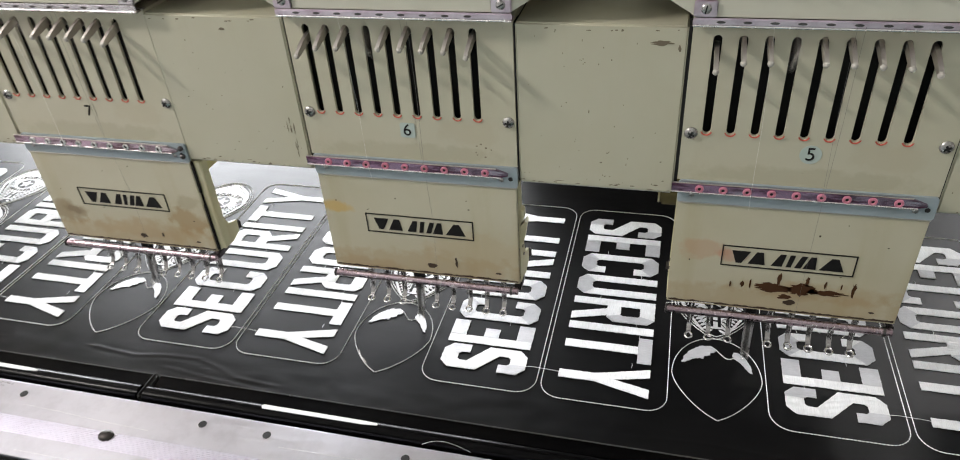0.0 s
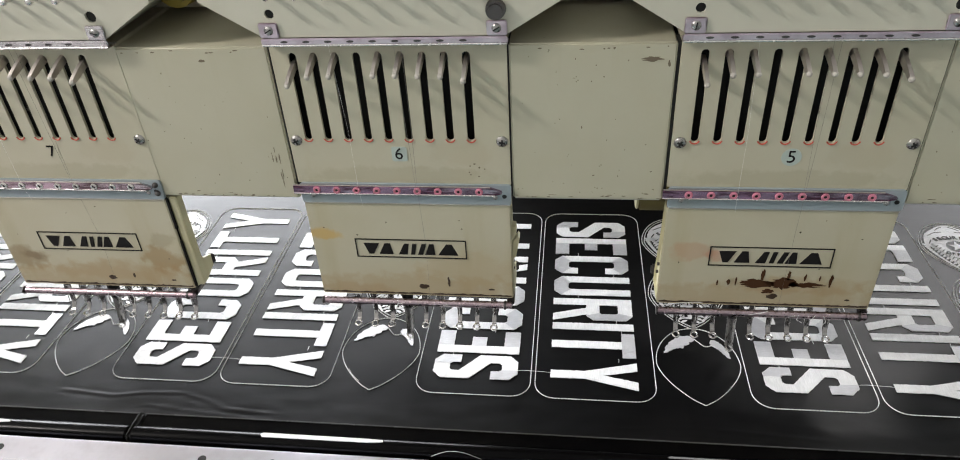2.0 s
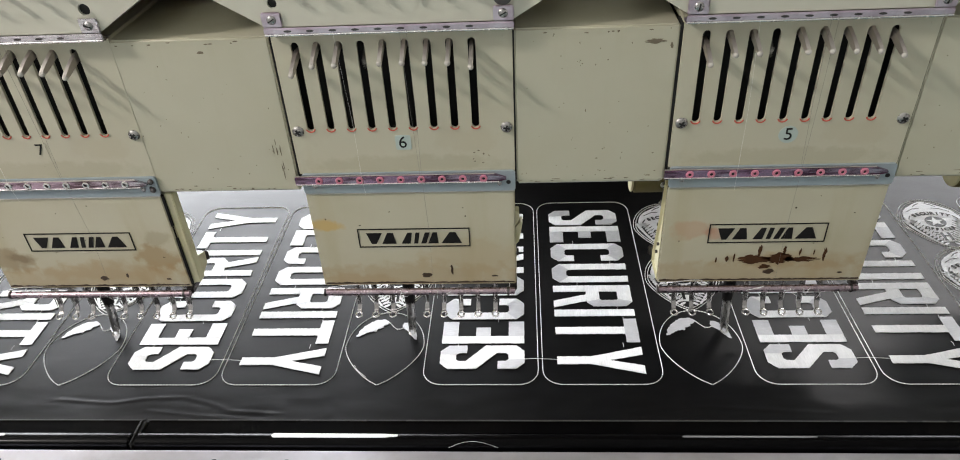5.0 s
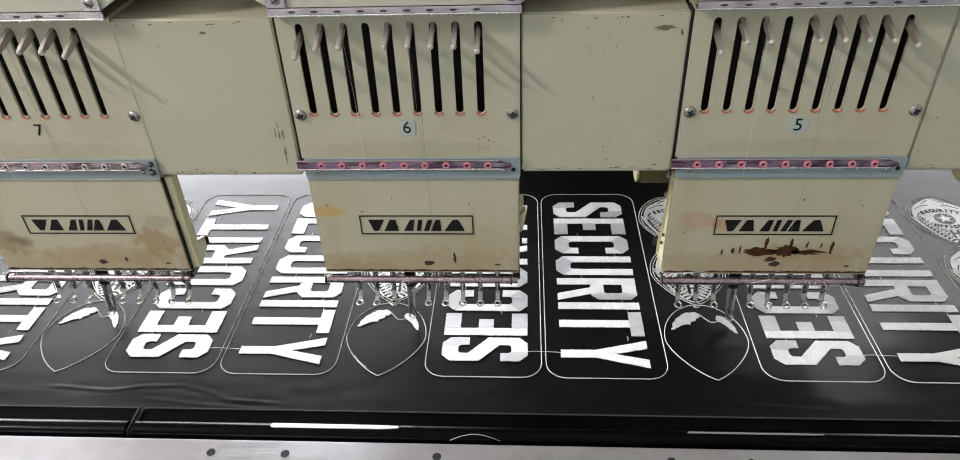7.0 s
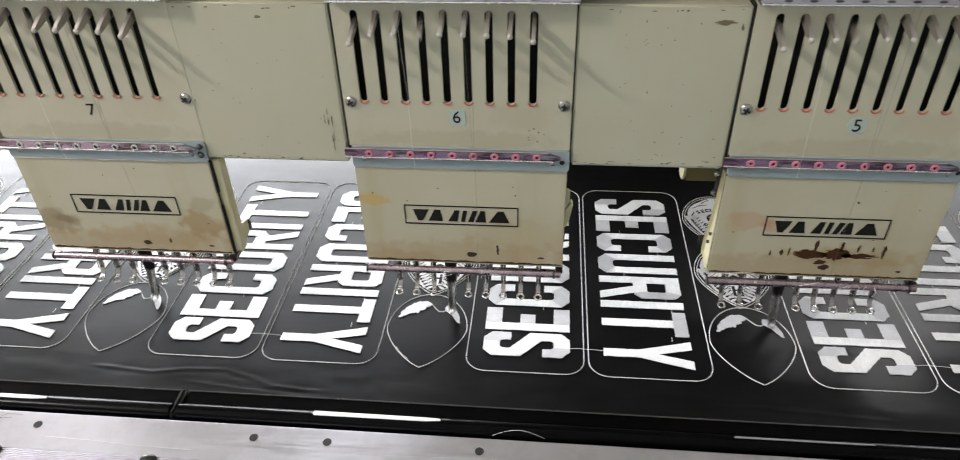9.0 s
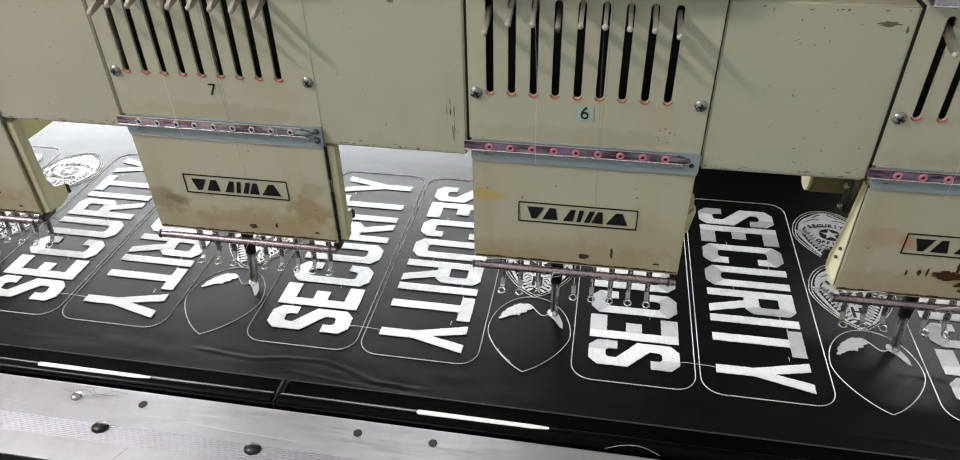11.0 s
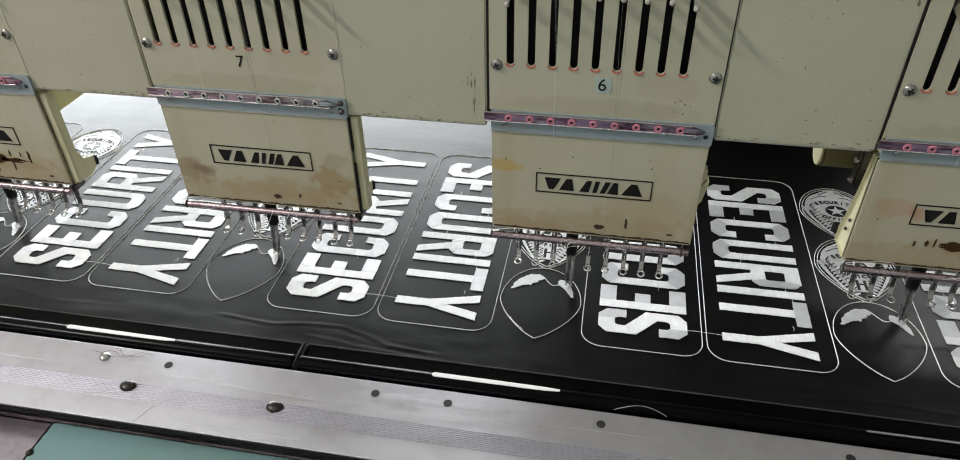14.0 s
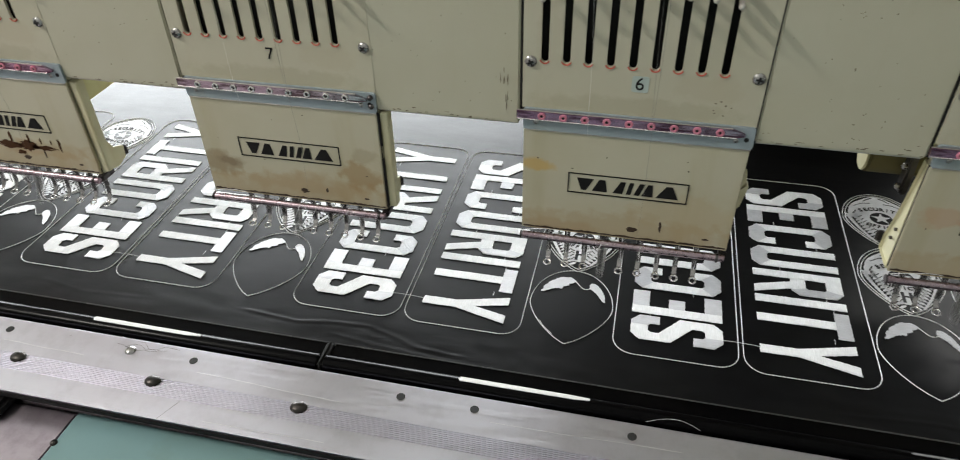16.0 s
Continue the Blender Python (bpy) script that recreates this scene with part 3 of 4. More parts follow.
def stains(parent, number):
    if number in (5, 8):
        polys = [blot(-0.0105, 0.1172, 0.0125, 0.0050, 3, 40, 0.4), blot(0.0150, 0.1178, 0.0115, 0.0062, 5, 40, 0.45), blot(0.0385, 0.1165, 0.0140, 0.0026, 15, 40, 0.5), blot(0.0270, 0.1172, 0.0050, 0.0030, 16, 20, 0.4), blot(0.0025, 0.1165, 0.0050, 0.0032, 17, 18, 0.4)]
        polys += [blot(-0.004, 0.1285, 0.0016, 0.0075, 6, 14, 0.5), blot(0.021, 0.1280, 0.0020, 0.0065, 7, 16, 0.5), blot(0.037, 0.1262, 0.0010, 0.0045, 12, 14, 0.5), blot(0.062, 0.1225, 0.0016, 0.0095, 8, 16, 0.55)]
        polys += [blot(-0.036, 0.1180, 0.0018, 0.0040, 9, 12, 0.4), blot(-0.047, 0.1165, 0.0010, 0.0030, 14, 10), blot(-0.029, 0.1190, 0.0009, 0.0050, 11, 12), blot(0.004, 0.1075, 0.0060, 0.0024, 10, 18, 0.5), blot(0.051, 0.1250, 0.0008, 0.0030, 13, 12)]
        part("rust_stain", front(polys, -0.0023, -0.0019), STAIN, parent, "dark brown rust streaks")
    polys = [blot(0.009, 0.1005, 0.0050, 0.0032, number, 18, 0.3), blot(0.082, 0.0985, 0.0030, 0.0012, number + 40, 12, 0.3)]
    if number != 5:
        polys.append(blot(0.0365, 0.1085 if number != 7 else 0.104, 0.0013, 0.0065 if number != 7 else 0.003, number + 20, 14, 0.4))
    rnd = random.Random(number)
    for i in range(6):
        polys.append(blot(-0.09 + rnd.random() * 0.18, 0.125 + rnd.random() * 0.075, 0.0003 + rnd.random() * 0.0009, 0.0003 + rnd.random() * 0.0007, number * 17 + i, 9))
    if number == 6:
        for i in range(7):
            polys.append(blot(0.066 + rnd.random() * 0.016, 0.236 + rnd.random() * 0.016, 0.0004 + rnd.random() * 0.0008, 0.0003 + rnd.random() * 0.0006, i + 300, 8))
    polys = [[(x, z) for x, z in p] for p in polys]
    tagged(part("oil_stain", front([p for p in polys if p[0][1] < 0.21], -0.0022, -0.0019), OIL_STAIN, parent, "small dark oil marks"), kind="stuff")
    high = [p for p in polys if p[0][1] >= 0.21]
    if high:
        tagged(part("scuff", front(high, -0.0003, 0.0001), CHIP, parent, "dark scuff marks"), kind="stuff")


def head(number, k):
    t = thing("embroidery_head", LABELS[number], "embroidery machine", "embroidery heads", at=(k * PITCH, 0, Z0))
    # upper cover with nine slots
    outer = [(-0.1068, 0.2285), (0.1060, 0.2285), (0.1060, 0.3720), (-0.1068, 0.3720)]
    upper = part("upper_cover", sheet(outer, [slot_loop(x, 0.2755, 0.3630, 0.0035) for x in SLOT_X], 0.0, 0.003), PLATE_PAINT, t, "cream steel cover with nine long slots")
    # black box and strips give the shade behind the slots and in the seams
    part("interior_shade_box", box(-0.104, 0.1035, 0.030, 0.118, 0.2300, 0.3655), BLACK_PAINT_AND_SHADE, t, "black box for the shade inside the head")
    part("top_cover", box(-0.1068, 0.1060, 0.0035, 0.12, 0.3660, 0.3722, 0.0005), PLATE_PAINT, t, "cream top plate")
    part("seam", box(-0.1094, -0.1070, 0.003, 0.02, 0.2135, 0.3690), BLACK_PAINT_AND_SHADE, t, "black strip for the shade in the seam beside the cover")
    if number in (4, 5, 6):
        part("seam", box(0.1062, 0.1075, 0.002, 0.02, 0.2135, 0.3680), BLACK_PAINT_AND_SHADE, t, "black strip for the shade in the seam beside the cover")
    for x in SLOT_X:
        part("red_mark", RED_ARC, None, upper, at=(x, 0, 0.2785))
    for x in (-0.0995, 0.0990):
        screw(upper, x, 0.0, 0.2752, turn=20 + 37 * (number + (x > 0)))
    if number in (5, 6):
        part("sticker", front([disc_loop(-0.0005, 0.2612, 0.0088, 22) if number == 5 else rounded(-0.0075, 0.0075, 0.2535, 0.2690, 0.002)], -0.0006, -0.0001), STICKER, upper, "pale blue sticker")
    elif number == 7:
        part("sticker", front([rounded(-0.0065, 0.0075, 0.2540, 0.2685, 0.002)], -0.0004, -0.0001), PLATE_PAINT, upper, "faded sticker")
    if number in (5, 6, 7):
        n = part("number", text_mesh(str(number), 0.0175, 0.0002, INK), None, upper, "dark printed number", at=(-0.0005, -0.0008, 0.2612))
        n.rotation_euler = (radians(90), 0, 0)
    # take-up levers
    for i, x in enumerate(SLOT_X):
        lv = part("take_up_lever", LEVER, None, t, "dull steel lever with a pearly tip", at=(x, 0, LEVER_Z[i]))
        part("lever_tip", PEARL_MESH, None, lv)
        if i == ACTIVE:
            moving_levers.append((lv, x))
    # bracket over the slots
    bracket = box(-0.1080, 0.1080, -0.010, 0.004, 0.3722, 0.3738, 0.0006)
    box(-0.1080, 0.1080, -0.0105, -0.0085, 0.3740, 0.3797, 0.0008, bracket)
    box(-0.1080, -0.0905, -0.0105, -0.0085, 0.3799, 0.3935, 0.0016, bracket)
    box(0.0905, 0.1080, -0.0105, -0.0085, 0.3799, 0.3935, 0.0016, bracket)
    br = part("thread_guide_bracket", bracket, BRACKET_CHROME if number == 7 else PALE_ROSE, t, "tarnished steel thread guide bracket")
    part("guide_slot", front([[(x + 0.0034 * math.cos(a), 0.3768 + 0.0010 * math.sin(a)) for a in [2 * math.pi * j / 12 for j in range(12)]] for x in SLOT_X], -0.0109, -0.0106), DARK_STEEL, br, "dark oval guide slots")
    # brighter steel added for the highlight along the bracket's lower edge
    part("bracket_lip", rod((-0.1075, -0.0098, 0.3733), (0.1075, -0.0098, 0.3733), 0.0011, seg=10), STEEL, br, "bright steel rod for the highlight on the lower edge")
    for x in (-0.0990, 0.0990):
        screw(br, x, -0.0105, 0.3870, False, 30 + number * 50)
    # hood above
    zb = 0.3800
    hood = sheet([(-0.106, zb), (0.106, zb), (0.158, zb + 0.032), (0.158, zb + 0.20), (-0.158, zb + 0.20), (-0.158, zb + 0.032)], [disc_loop(-0.0965, 0.4005, 0.0042), disc_loop(0.0990, 0.4005, 0.0052)], -0.008, 0.098)
    hd = part("hood", hood, HOOD_PAINT, t, "cream tension unit cover with bevelled corners")
    # black discs paint the shade in the hood's holes
    part("hole_shade", front([disc_loop(-0.0965, 0.4005, 0.0041)], -0.0055, 0.0230), BLACK_PAINT_AND_SHADE, hd, "black disc for the shade in the hole")
    part("hole_shade", front([disc_loop(0.0990, 0.4005, 0.0051)], -0.0055, 0.0230), BLACK_PAINT_AND_SHADE, hd, "black disc for the shade in the hole")
    if number == 6:
        part("rubber_plug", rod((0.0990, -0.0075, 0.4030), (0.0990, -0.017, 0.4030), 0.0088, 0.0078, seg=24, bevel=0.002), DARK_STEEL, hd, "dark brown knob")
    for i in range(8):
        x = -0.092 + 0.0245 * i
        g = rod((x, -0.008, 0.4185), (x, -0.018, 0.4185), 0.0024, seg=10)
        ball((x, -0.019, 0.4185), 0.0034, g)
        part("thread_pin", g, STEEL, hd, "small steel thread pin")
    # eyelet strip
    plate = front([rounded(-0.1052, 0.1062, 0.2065, 0.2290, 0.0030)], -0.0028, 0.0)
    bp = part("backing_plate", plate, BLUE_STRIP, t, "worn blue-grey steel plate")
    part("plate_fold", box(-0.1040, 0.1050, -0.0034, -0.0020, 0.2058, 0.2068, 0.0004), DULL_STEEL, bp, "bright lower fold")
    steel = STRIP_CHROME if number == 7 else STRIP_STEEL
    zs = 0.2193
    outline = [(-0.1110, zs), (0.0900, zs), (0.0975, zs + 0.0020), (0.0975, zs + 0.0040), (0.0860, zs + 0.0082), (-0.1110, zs + 0.0082)]
    st = part("eyelet_strip", front([outline], -0.0062, -0.0030), steel, t, "stained steel strip with nine thread eyelets")
    # thin rods of other steel added for the strip's edge highlights
    part("strip_lip", rod((-0.1110, -0.0062, zs - 0.0001), (0.0905, -0.0062, zs - 0.0001), 0.0008, seg=8), STEEL, st, "bright steel rod for the highlight on the lower edge")
    part("strip_lip", rod((-0.1110, -0.0050, zs + 0.0086), (0.0860, -0.0050, zs + 0.0086), 0.0006, seg=8), DULL_STEEL, st, "steel rod for the highlight on the upper edge")
    for x in EYE_X:
        part("eyelet", EYELET if number != 7 else EYELET_STEEL, None, st, "pink ceramic eyelet" if number != 7 else "steel eyelet", at=(x, 0, 0.2234))
        part("eyelet_hole", front([disc_loop(x, 0.2234, 0.0016, 8)], -0.0068, -0.0063), BLACK_PAINT_AND_SHADE, st)
    for x in (-0.0930, 0.0905):
        ob = part("strip_screw", SLOT_SCREW, None, bp, at=(x, -0.0028, 0.2152))
        ob.scale = (0.6, 0.6, 0.6)
    part("plate_hole", front([disc_loop(0.0995, 0.2166, 0.0023, 12)], -0.0031, -0.0029), BLACK_PAINT_AND_SHADE, bp, "black disc for the shade in a screw hole")
    if number == 7:
        for z in (0.2150, 0.2245):
            part("knob", ball((0.1010, -0.0040, z), 0.0030), DARK_STEEL, bp, "dark oily screw knob")
    # lower cover
    lower = part("lower_cover", box(-0.1048, 0.1048, -0.0018, 0.0012, 0.0870, 0.2060, 0.0009), LOWER[number], t, "yellowed cream steel cover")
    logo(lower)
    stains(lower, number)
    rnd = random.Random(number + 60)
    jag = [(-0.1030 + 0.206 * i / 70, 0.0908 + 0.0012 * rnd.random() ** 2 + 0.0004 * math.sin(i * 0.9)) for i in range(71)]
    rusty = front([jag + [(0.1030, 0.0895), (-0.1030, 0.0895)]], -0.0023, -0.0019)
    part("rusty_edge", rusty, OIL_STAIN, lower, "rusty lower edge")
    # needle case behind the covers
    case = box(-0.1015, 0.1015, 0.0050, 0.0160, 0.0900, 0.2250, 0.0015)
    cs = part("needle_case", case, SIDE_PAINT, t, "pale yellow needle case")
    for s in (-1, 1):
        if s < 0:
            prof = [(0.0045, 0.086), (0.038, 0.086), (0.038, 0.101), (0.031, 0.122), (0.022, 0.158), (0.014, 0.205), (0.0045, 0.205)]
        else:
            prof = [(0.0045, 0.086), (0.030, 0.080), (0.046, 0.085), (0.047, 0.100), (0.031, 0.106), (0.024, 0.120), (0.021, 0.150), (0.018, 0.205), (0.0045, 0.205)]
        side = front([prof], -0.0015, 0.0015)
        bmesh.ops.transform(side, matrix=Matrix.Translation((s * 0.1035, 0, 0)) @ Matrix.Rotation(radians(90), 4, "Z"), verts=side.verts)
        sp = part("side_panel", side, SIDE_PAINT, cs, "pale yellow side panel")
        if number != 8:
            # black strip painted in for the shade between cover and side panel
            part("side_gap_shade", box(s * 0.1030 - 0.0012, s * 0.1030 + 0.0012, 0.0014, 0.0043, 0.090, 0.205), INK, cs)
        for y, z in ((0.016, 0.125), (0.020, 0.112)):
            part("rivet", rod((s * 0.1035, y, z), (s * 0.1058, y, z), 0.0018, seg=10), DARK_STEEL, sp)
        part("bumper", box(s * 0.1035 - 0.004, s * 0.1035 + 0.004, 0.0472, 0.051, 0.086, 0.099, 0.0015), DARK_STEEL, cs, "dark rubber bumper")
        if s > 0 and number == 6:
            for outline in ([(0.1052, 0.134), (0.1085, 0.138), (0.1125, 0.161), (0.1108, 0.163), (0.1052, 0.156)], [(0.1052, 0.158), (0.1092, 0.166), (0.1090, 0.175), (0.1052, 0.176)]):
                part("side_lug", front([outline], 0.006, 0.016), SIDE_PAINT, cs, "broken pale plastic edge")
    if number in (7, 8):
        part("cheek", box(0.1068, 0.1150, 0.0015, 0.014, 0.0900, 0.2065, 0.001), SIDE_PAINT, cs, "pale side cheek")
        for z0, z1 in ((0.168, 0.2060), (0.0895, 0.152)) if number == 7 else ():
            part("side_gap_shade", box(0.1049, 0.1070, -0.0012, 0.0014, z0, z1), INK, cs, "black strip for the shade in the gap")
    part("case_underside", box(-0.100, 0.100, 0.008, 0.040, 0.0840, 0.0898), DARK_STEEL, cs, "dark underside")
    part("rear_arm", box(-0.058, 0.058, 0.0172, 0.200, 0.1420, 0.2600, 0.004), ARM_YELLOW, t, "cream arm behind the needle case")
    # lower rod and feet
    rd = part("lower_rod", rod((-0.1035, -0.0060, 0.0808), (0.1035, -0.0060, 0.0808), 0.0039, seg=18, bevel=0.0008), ROD_STEEL, t, "tarnished round steel rod")
    part("rod_clip", rod((-0.1055, -0.0060, 0.0808), (-0.1040, -0.0060, 0.0808), 0.0050, bevel=0.0005), DARK_STEEL, rd)
    part("rod_clip", rod((0.0950, -0.0060, 0.0808), (0.0975, -0.0060, 0.0808), 0.0051, bevel=0.0005), DARK_STEEL, rd)
    part("rod_screw", box(0.0980, 0.1055, -0.0030, 0.0200, 0.0770, 0.0860, 0.0015), DARK_STEEL, rd)
    for i, x in enumerate(FOOT_X):
        f = part("presser_foot", FOOT, None, t, "steel presser foot with a round eye", at=(x, 0.022, 0.0285))
        part("needle_clamp", CLAMP_MESH, None, f, "dark needle clamp")
        part("foot_eye", EYE_MESH, None, f, "bright steel eye")
        part("needle", NEEDLE_MESH, None, f)
        if i == ACTIVE:
            part("needle_driver", rod((0, 0.003, 0.038), (0, 0.004, 0.078), 0.0060, 0.0072, seg=16, bevel=0.001), INK, f, "dark needle bar end")
            part("foot_sleeve", rod((0, -0.0045, 0.003), (0, 0.002, 0.040), 0.0044, 0.0050, seg=18, bevel=0.0006), SCREW_STEEL, f, "steel foot sleeve")
            moving_feet.append((f, x))
    # threads in front of the covers and loose ends at the rod
    xs = EYE_X[5]
    part("thread", tube_along([(xs + 0.0015, -0.0115, 0.376), (xs + 0.0020, -0.0095, 0.300), (xs + 0.0010, -0.0090, 0.2234), (xs + 0.0020, -0.0045, 0.160), (xs + 0.0010, -0.0080, 0.086)], 0.00014, seg=4), GREY_THREAD, t, "fine grey thread")
    part("thread", tube_along([(xs - 0.0045, -0.0115, 0.376), (xs - 0.0030, -0.0095, 0.300), (xs, -0.0090, 0.2240)], 0.00014, seg=4), GREY_THREAD, t, "fine grey thread")
    part("thread", tube_along([(SLOT_X[2], -0.0115, 0.376), (SLOT_X[2] + 0.004, -0.009, 0.29), (EYE_X[2] + 0.003, -0.0085, 0.2232), (EYE_X[2] + 0.004, -0.006, 0.205)], 0.00009, seg=4), THREAD, t, "fine pale thread")
    arc = [(-0.105 + 0.045 * u, -0.010 - 0.006 * math.sin(3.14 * u), 0.089 + 0.0095 * math.sin(2.6 * u) + 0.001 * (number % 3)) for u in [i / 10 for i in range(11)]]
    part("loose_thread", tube_along(arc, 0.0003, seg=4), THREAD, t, "loose white thread end")
    rnd = random.Random(number + 5)
    for j in range(5):
        x = -0.03 + rnd.random() * 0.11
        pts = [(x, -0.0108, 0.084), (x + rnd.uniform(-0.008, 0.008), -0.013, 0.076 + rnd.random() * 0.014), (x + rnd.uniform(-0.012, 0.012), -0.012, 0.066 + rnd.random() * 0.02)]
        part("loose_thread", tube_along(pts, 0.00025, seg=4), THREAD, t, "loose white thread end")
    # round yellow boss under the arm beside the head; body darkened for shade
    if number in (4, 5):
        gp = part("guide_post", rod((-0.1200, 0.122, 0.1465), (-0.066, 0.122, 0.1465), 0.0205, seg=28, bevel=0.002), OLIVE_SHADED, t, "round yellow boss, painted olive for shade and brown oil stains")
        part("end_cap", rod((-0.1225, 0.122, 0.1465), (-0.1202, 0.122, 0.1465), 0.0195, seg=28, bevel=0.001), SIDE_PAINT, gp, "pale yellow end face")
        part("guide_plate", box(-0.0880, -0.0800, 0.085, 0.100, 0.120, 0.205, 0.002), DARK_STEEL, t, "dark oily bracket plate")
        for z in (0.128, 0.152):
            part("bracket_screw", ball((-0.0895, 0.090, z), 0.0036), SCREW_STEEL, t, "small steel screw")
    return t


for number, k in HEADS.items():
    head(number, k)


# ---- stitched fabric and its frame ----
L = {}
L["S"] = ([[(0, 30), (0, 9), (9, 0), (27, 0), (36, 9), (36, 44), (11.5, 66), (11.5, 74), (14, 77), (22, 77), (24.5, 74), (24.5, 65), (36, 65), (36, 86), (27, 95), (9, 95), (0, 86), (0, 54), (24.5, 31), (24.5, 21), (22, 18), (14, 18), (11.5, 21), (11.5, 30)]], 0.0)
L["E"] = ([[(0, 0), (36, 0), (36, 18), (11.5, 18), (11.5, 39), (26, 39), (26, 56), (11.5, 56), (11.5, 77), (36, 77), (36, 95), (0, 95)]], 40.0)
L["C"] = ([[(9, 0), (28, 0), (37, 9), (37, 30), (25.5, 30), (25.5, 21), (23, 18), (14, 18), (11.5, 21), (11.5, 74), (14, 77), (23, 77), (25.5, 74), (25.5, 65), (37, 65), (37, 86), (28, 95), (9, 95), (0, 86), (0, 9)]], 81.0)
L["U"] = ([[(9, 0), (28, 0), (37, 9), (37, 95), (25.5, 95), (25.5, 21), (23, 18), (14, 18), (11.5, 21), (11.5, 95), (0, 95), (0, 9)]], 125.0)
L["R"] = ([[(0, 0), (11.5, 0), (11.5, 95), (0, 95)], [(11.55, 95), (11.55, 78), (26, 78), (28, 76), (28, 58), (26, 56), (11.55, 56), (11.55, 40), (31, 40), (39, 48), (39, 87), (31, 95)], [(17, 39.95), (29, 39.95), (40.5, 0), (28.5, 0)]], 169.0)
L["I"] = ([[(0, 0), (11.5, 0), (11.5, 95), (0, 95)]], 214.0)
L["T"] = ([[(13.7, 0), (25.2, 0), (25.2, 80), (13.7, 80)], [(0, 80.05), (39, 80.05), (39, 95), (0, 95)]], 231.0)
L["Y"] = ([[(14.7, 0), (26.2, 0), (26.2, 38), (41, 95), (29, 95), (20.5, 58), (12, 95), (0, 95), (14.7, 38)]], 278.0)


def ragged(poly, rnd, step=2.0, amount=0.28):
    """The outline with the small unevenness that stitch ends give it, in millimetres."""
    out = []
    for i, a in enumerate(poly):
        b = poly[(i + 1) % len(poly)]
        d = math.dist(a, b)
        n = max(1, int(d / step))
        nx, ny = (b[1] - a[1]) / d, (a[0] - b[0]) / d
        for j in range(n):
            w = rnd.uniform(-amount, amount) if j else rnd.uniform(0, amount) * 0.5
            out.append((a[0] + (b[0] - a[0]) * j / n + nx * w, a[1] + (b[1] - a[1]) * j / n + ny * w))
    return out


def letter_meshes():
    """Letters with their reading direction along -y and their tops towards +x, corner at the text's start."""
    out = {}
    rnd = random.Random(12)
    for ch, (polys, start) in L.items():
        pieces, slots = [], []
        for p in polys:
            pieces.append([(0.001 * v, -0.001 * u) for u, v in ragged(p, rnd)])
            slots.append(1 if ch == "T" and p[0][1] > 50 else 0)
        # the strokes across the line of text are stitched the other way; their weaker sheen is in the colour
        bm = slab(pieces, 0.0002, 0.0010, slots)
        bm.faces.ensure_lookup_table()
        out[ch] = (smooth(mesh_of(bm, "letter", SATIN, SATIN_ACROSS_DIMMED), 20), start * 0.001)
    # end strokes of S, E, C and U, laid a hair above
    ends = {}
    ends["S"] = [[(0, 30), (0, 9), (9, 0), (14, 0), (14, 18), (11.5, 21), (11.5, 30)], [(36, 65), (36, 86), (27, 95), (22, 95), (22, 77), (24.5, 74), (24.5, 65)]]
    ends["E"] = [[(11.5, 0), (36, 0), (36, 18), (11.5, 18)], [(11.5, 39), (26, 39), (26, 56), (11.5, 56)], [(11.5, 77), (36, 77), (36, 95), (11.5, 95)]]
    ends["C"] = [[(9, 0), (28, 0), (37, 9), (25.5, 21), (23, 18), (14, 18), (11.5, 21), (0, 9)], [(9, 95), (0, 86), (11.5, 74), (14, 77), (23, 77), (25.5, 74), (37, 86), (28, 95)]]
    ends["U"] = [[(9, 0), (28, 0), (37, 9), (25.5, 21), (23, 18), (14, 18), (11.5, 21), (0, 9)]]
    ends["R"] = [[(39, 48), (39, 87), (31, 95), (26, 78), (28, 76), (28, 58), (26, 56), (31, 40)]]
    caps = {ch: [smooth(mesh_of(slab([[(0.001 * v, -0.001 * u) for u, v in p]], 0.0009, 0.00108), "stroke", SATIN_ACROSS_DIMMED), 20) for p in ps] for ch, ps in ends.items()}
    return out, caps


LETTERS, CAPS = letter_meshes()


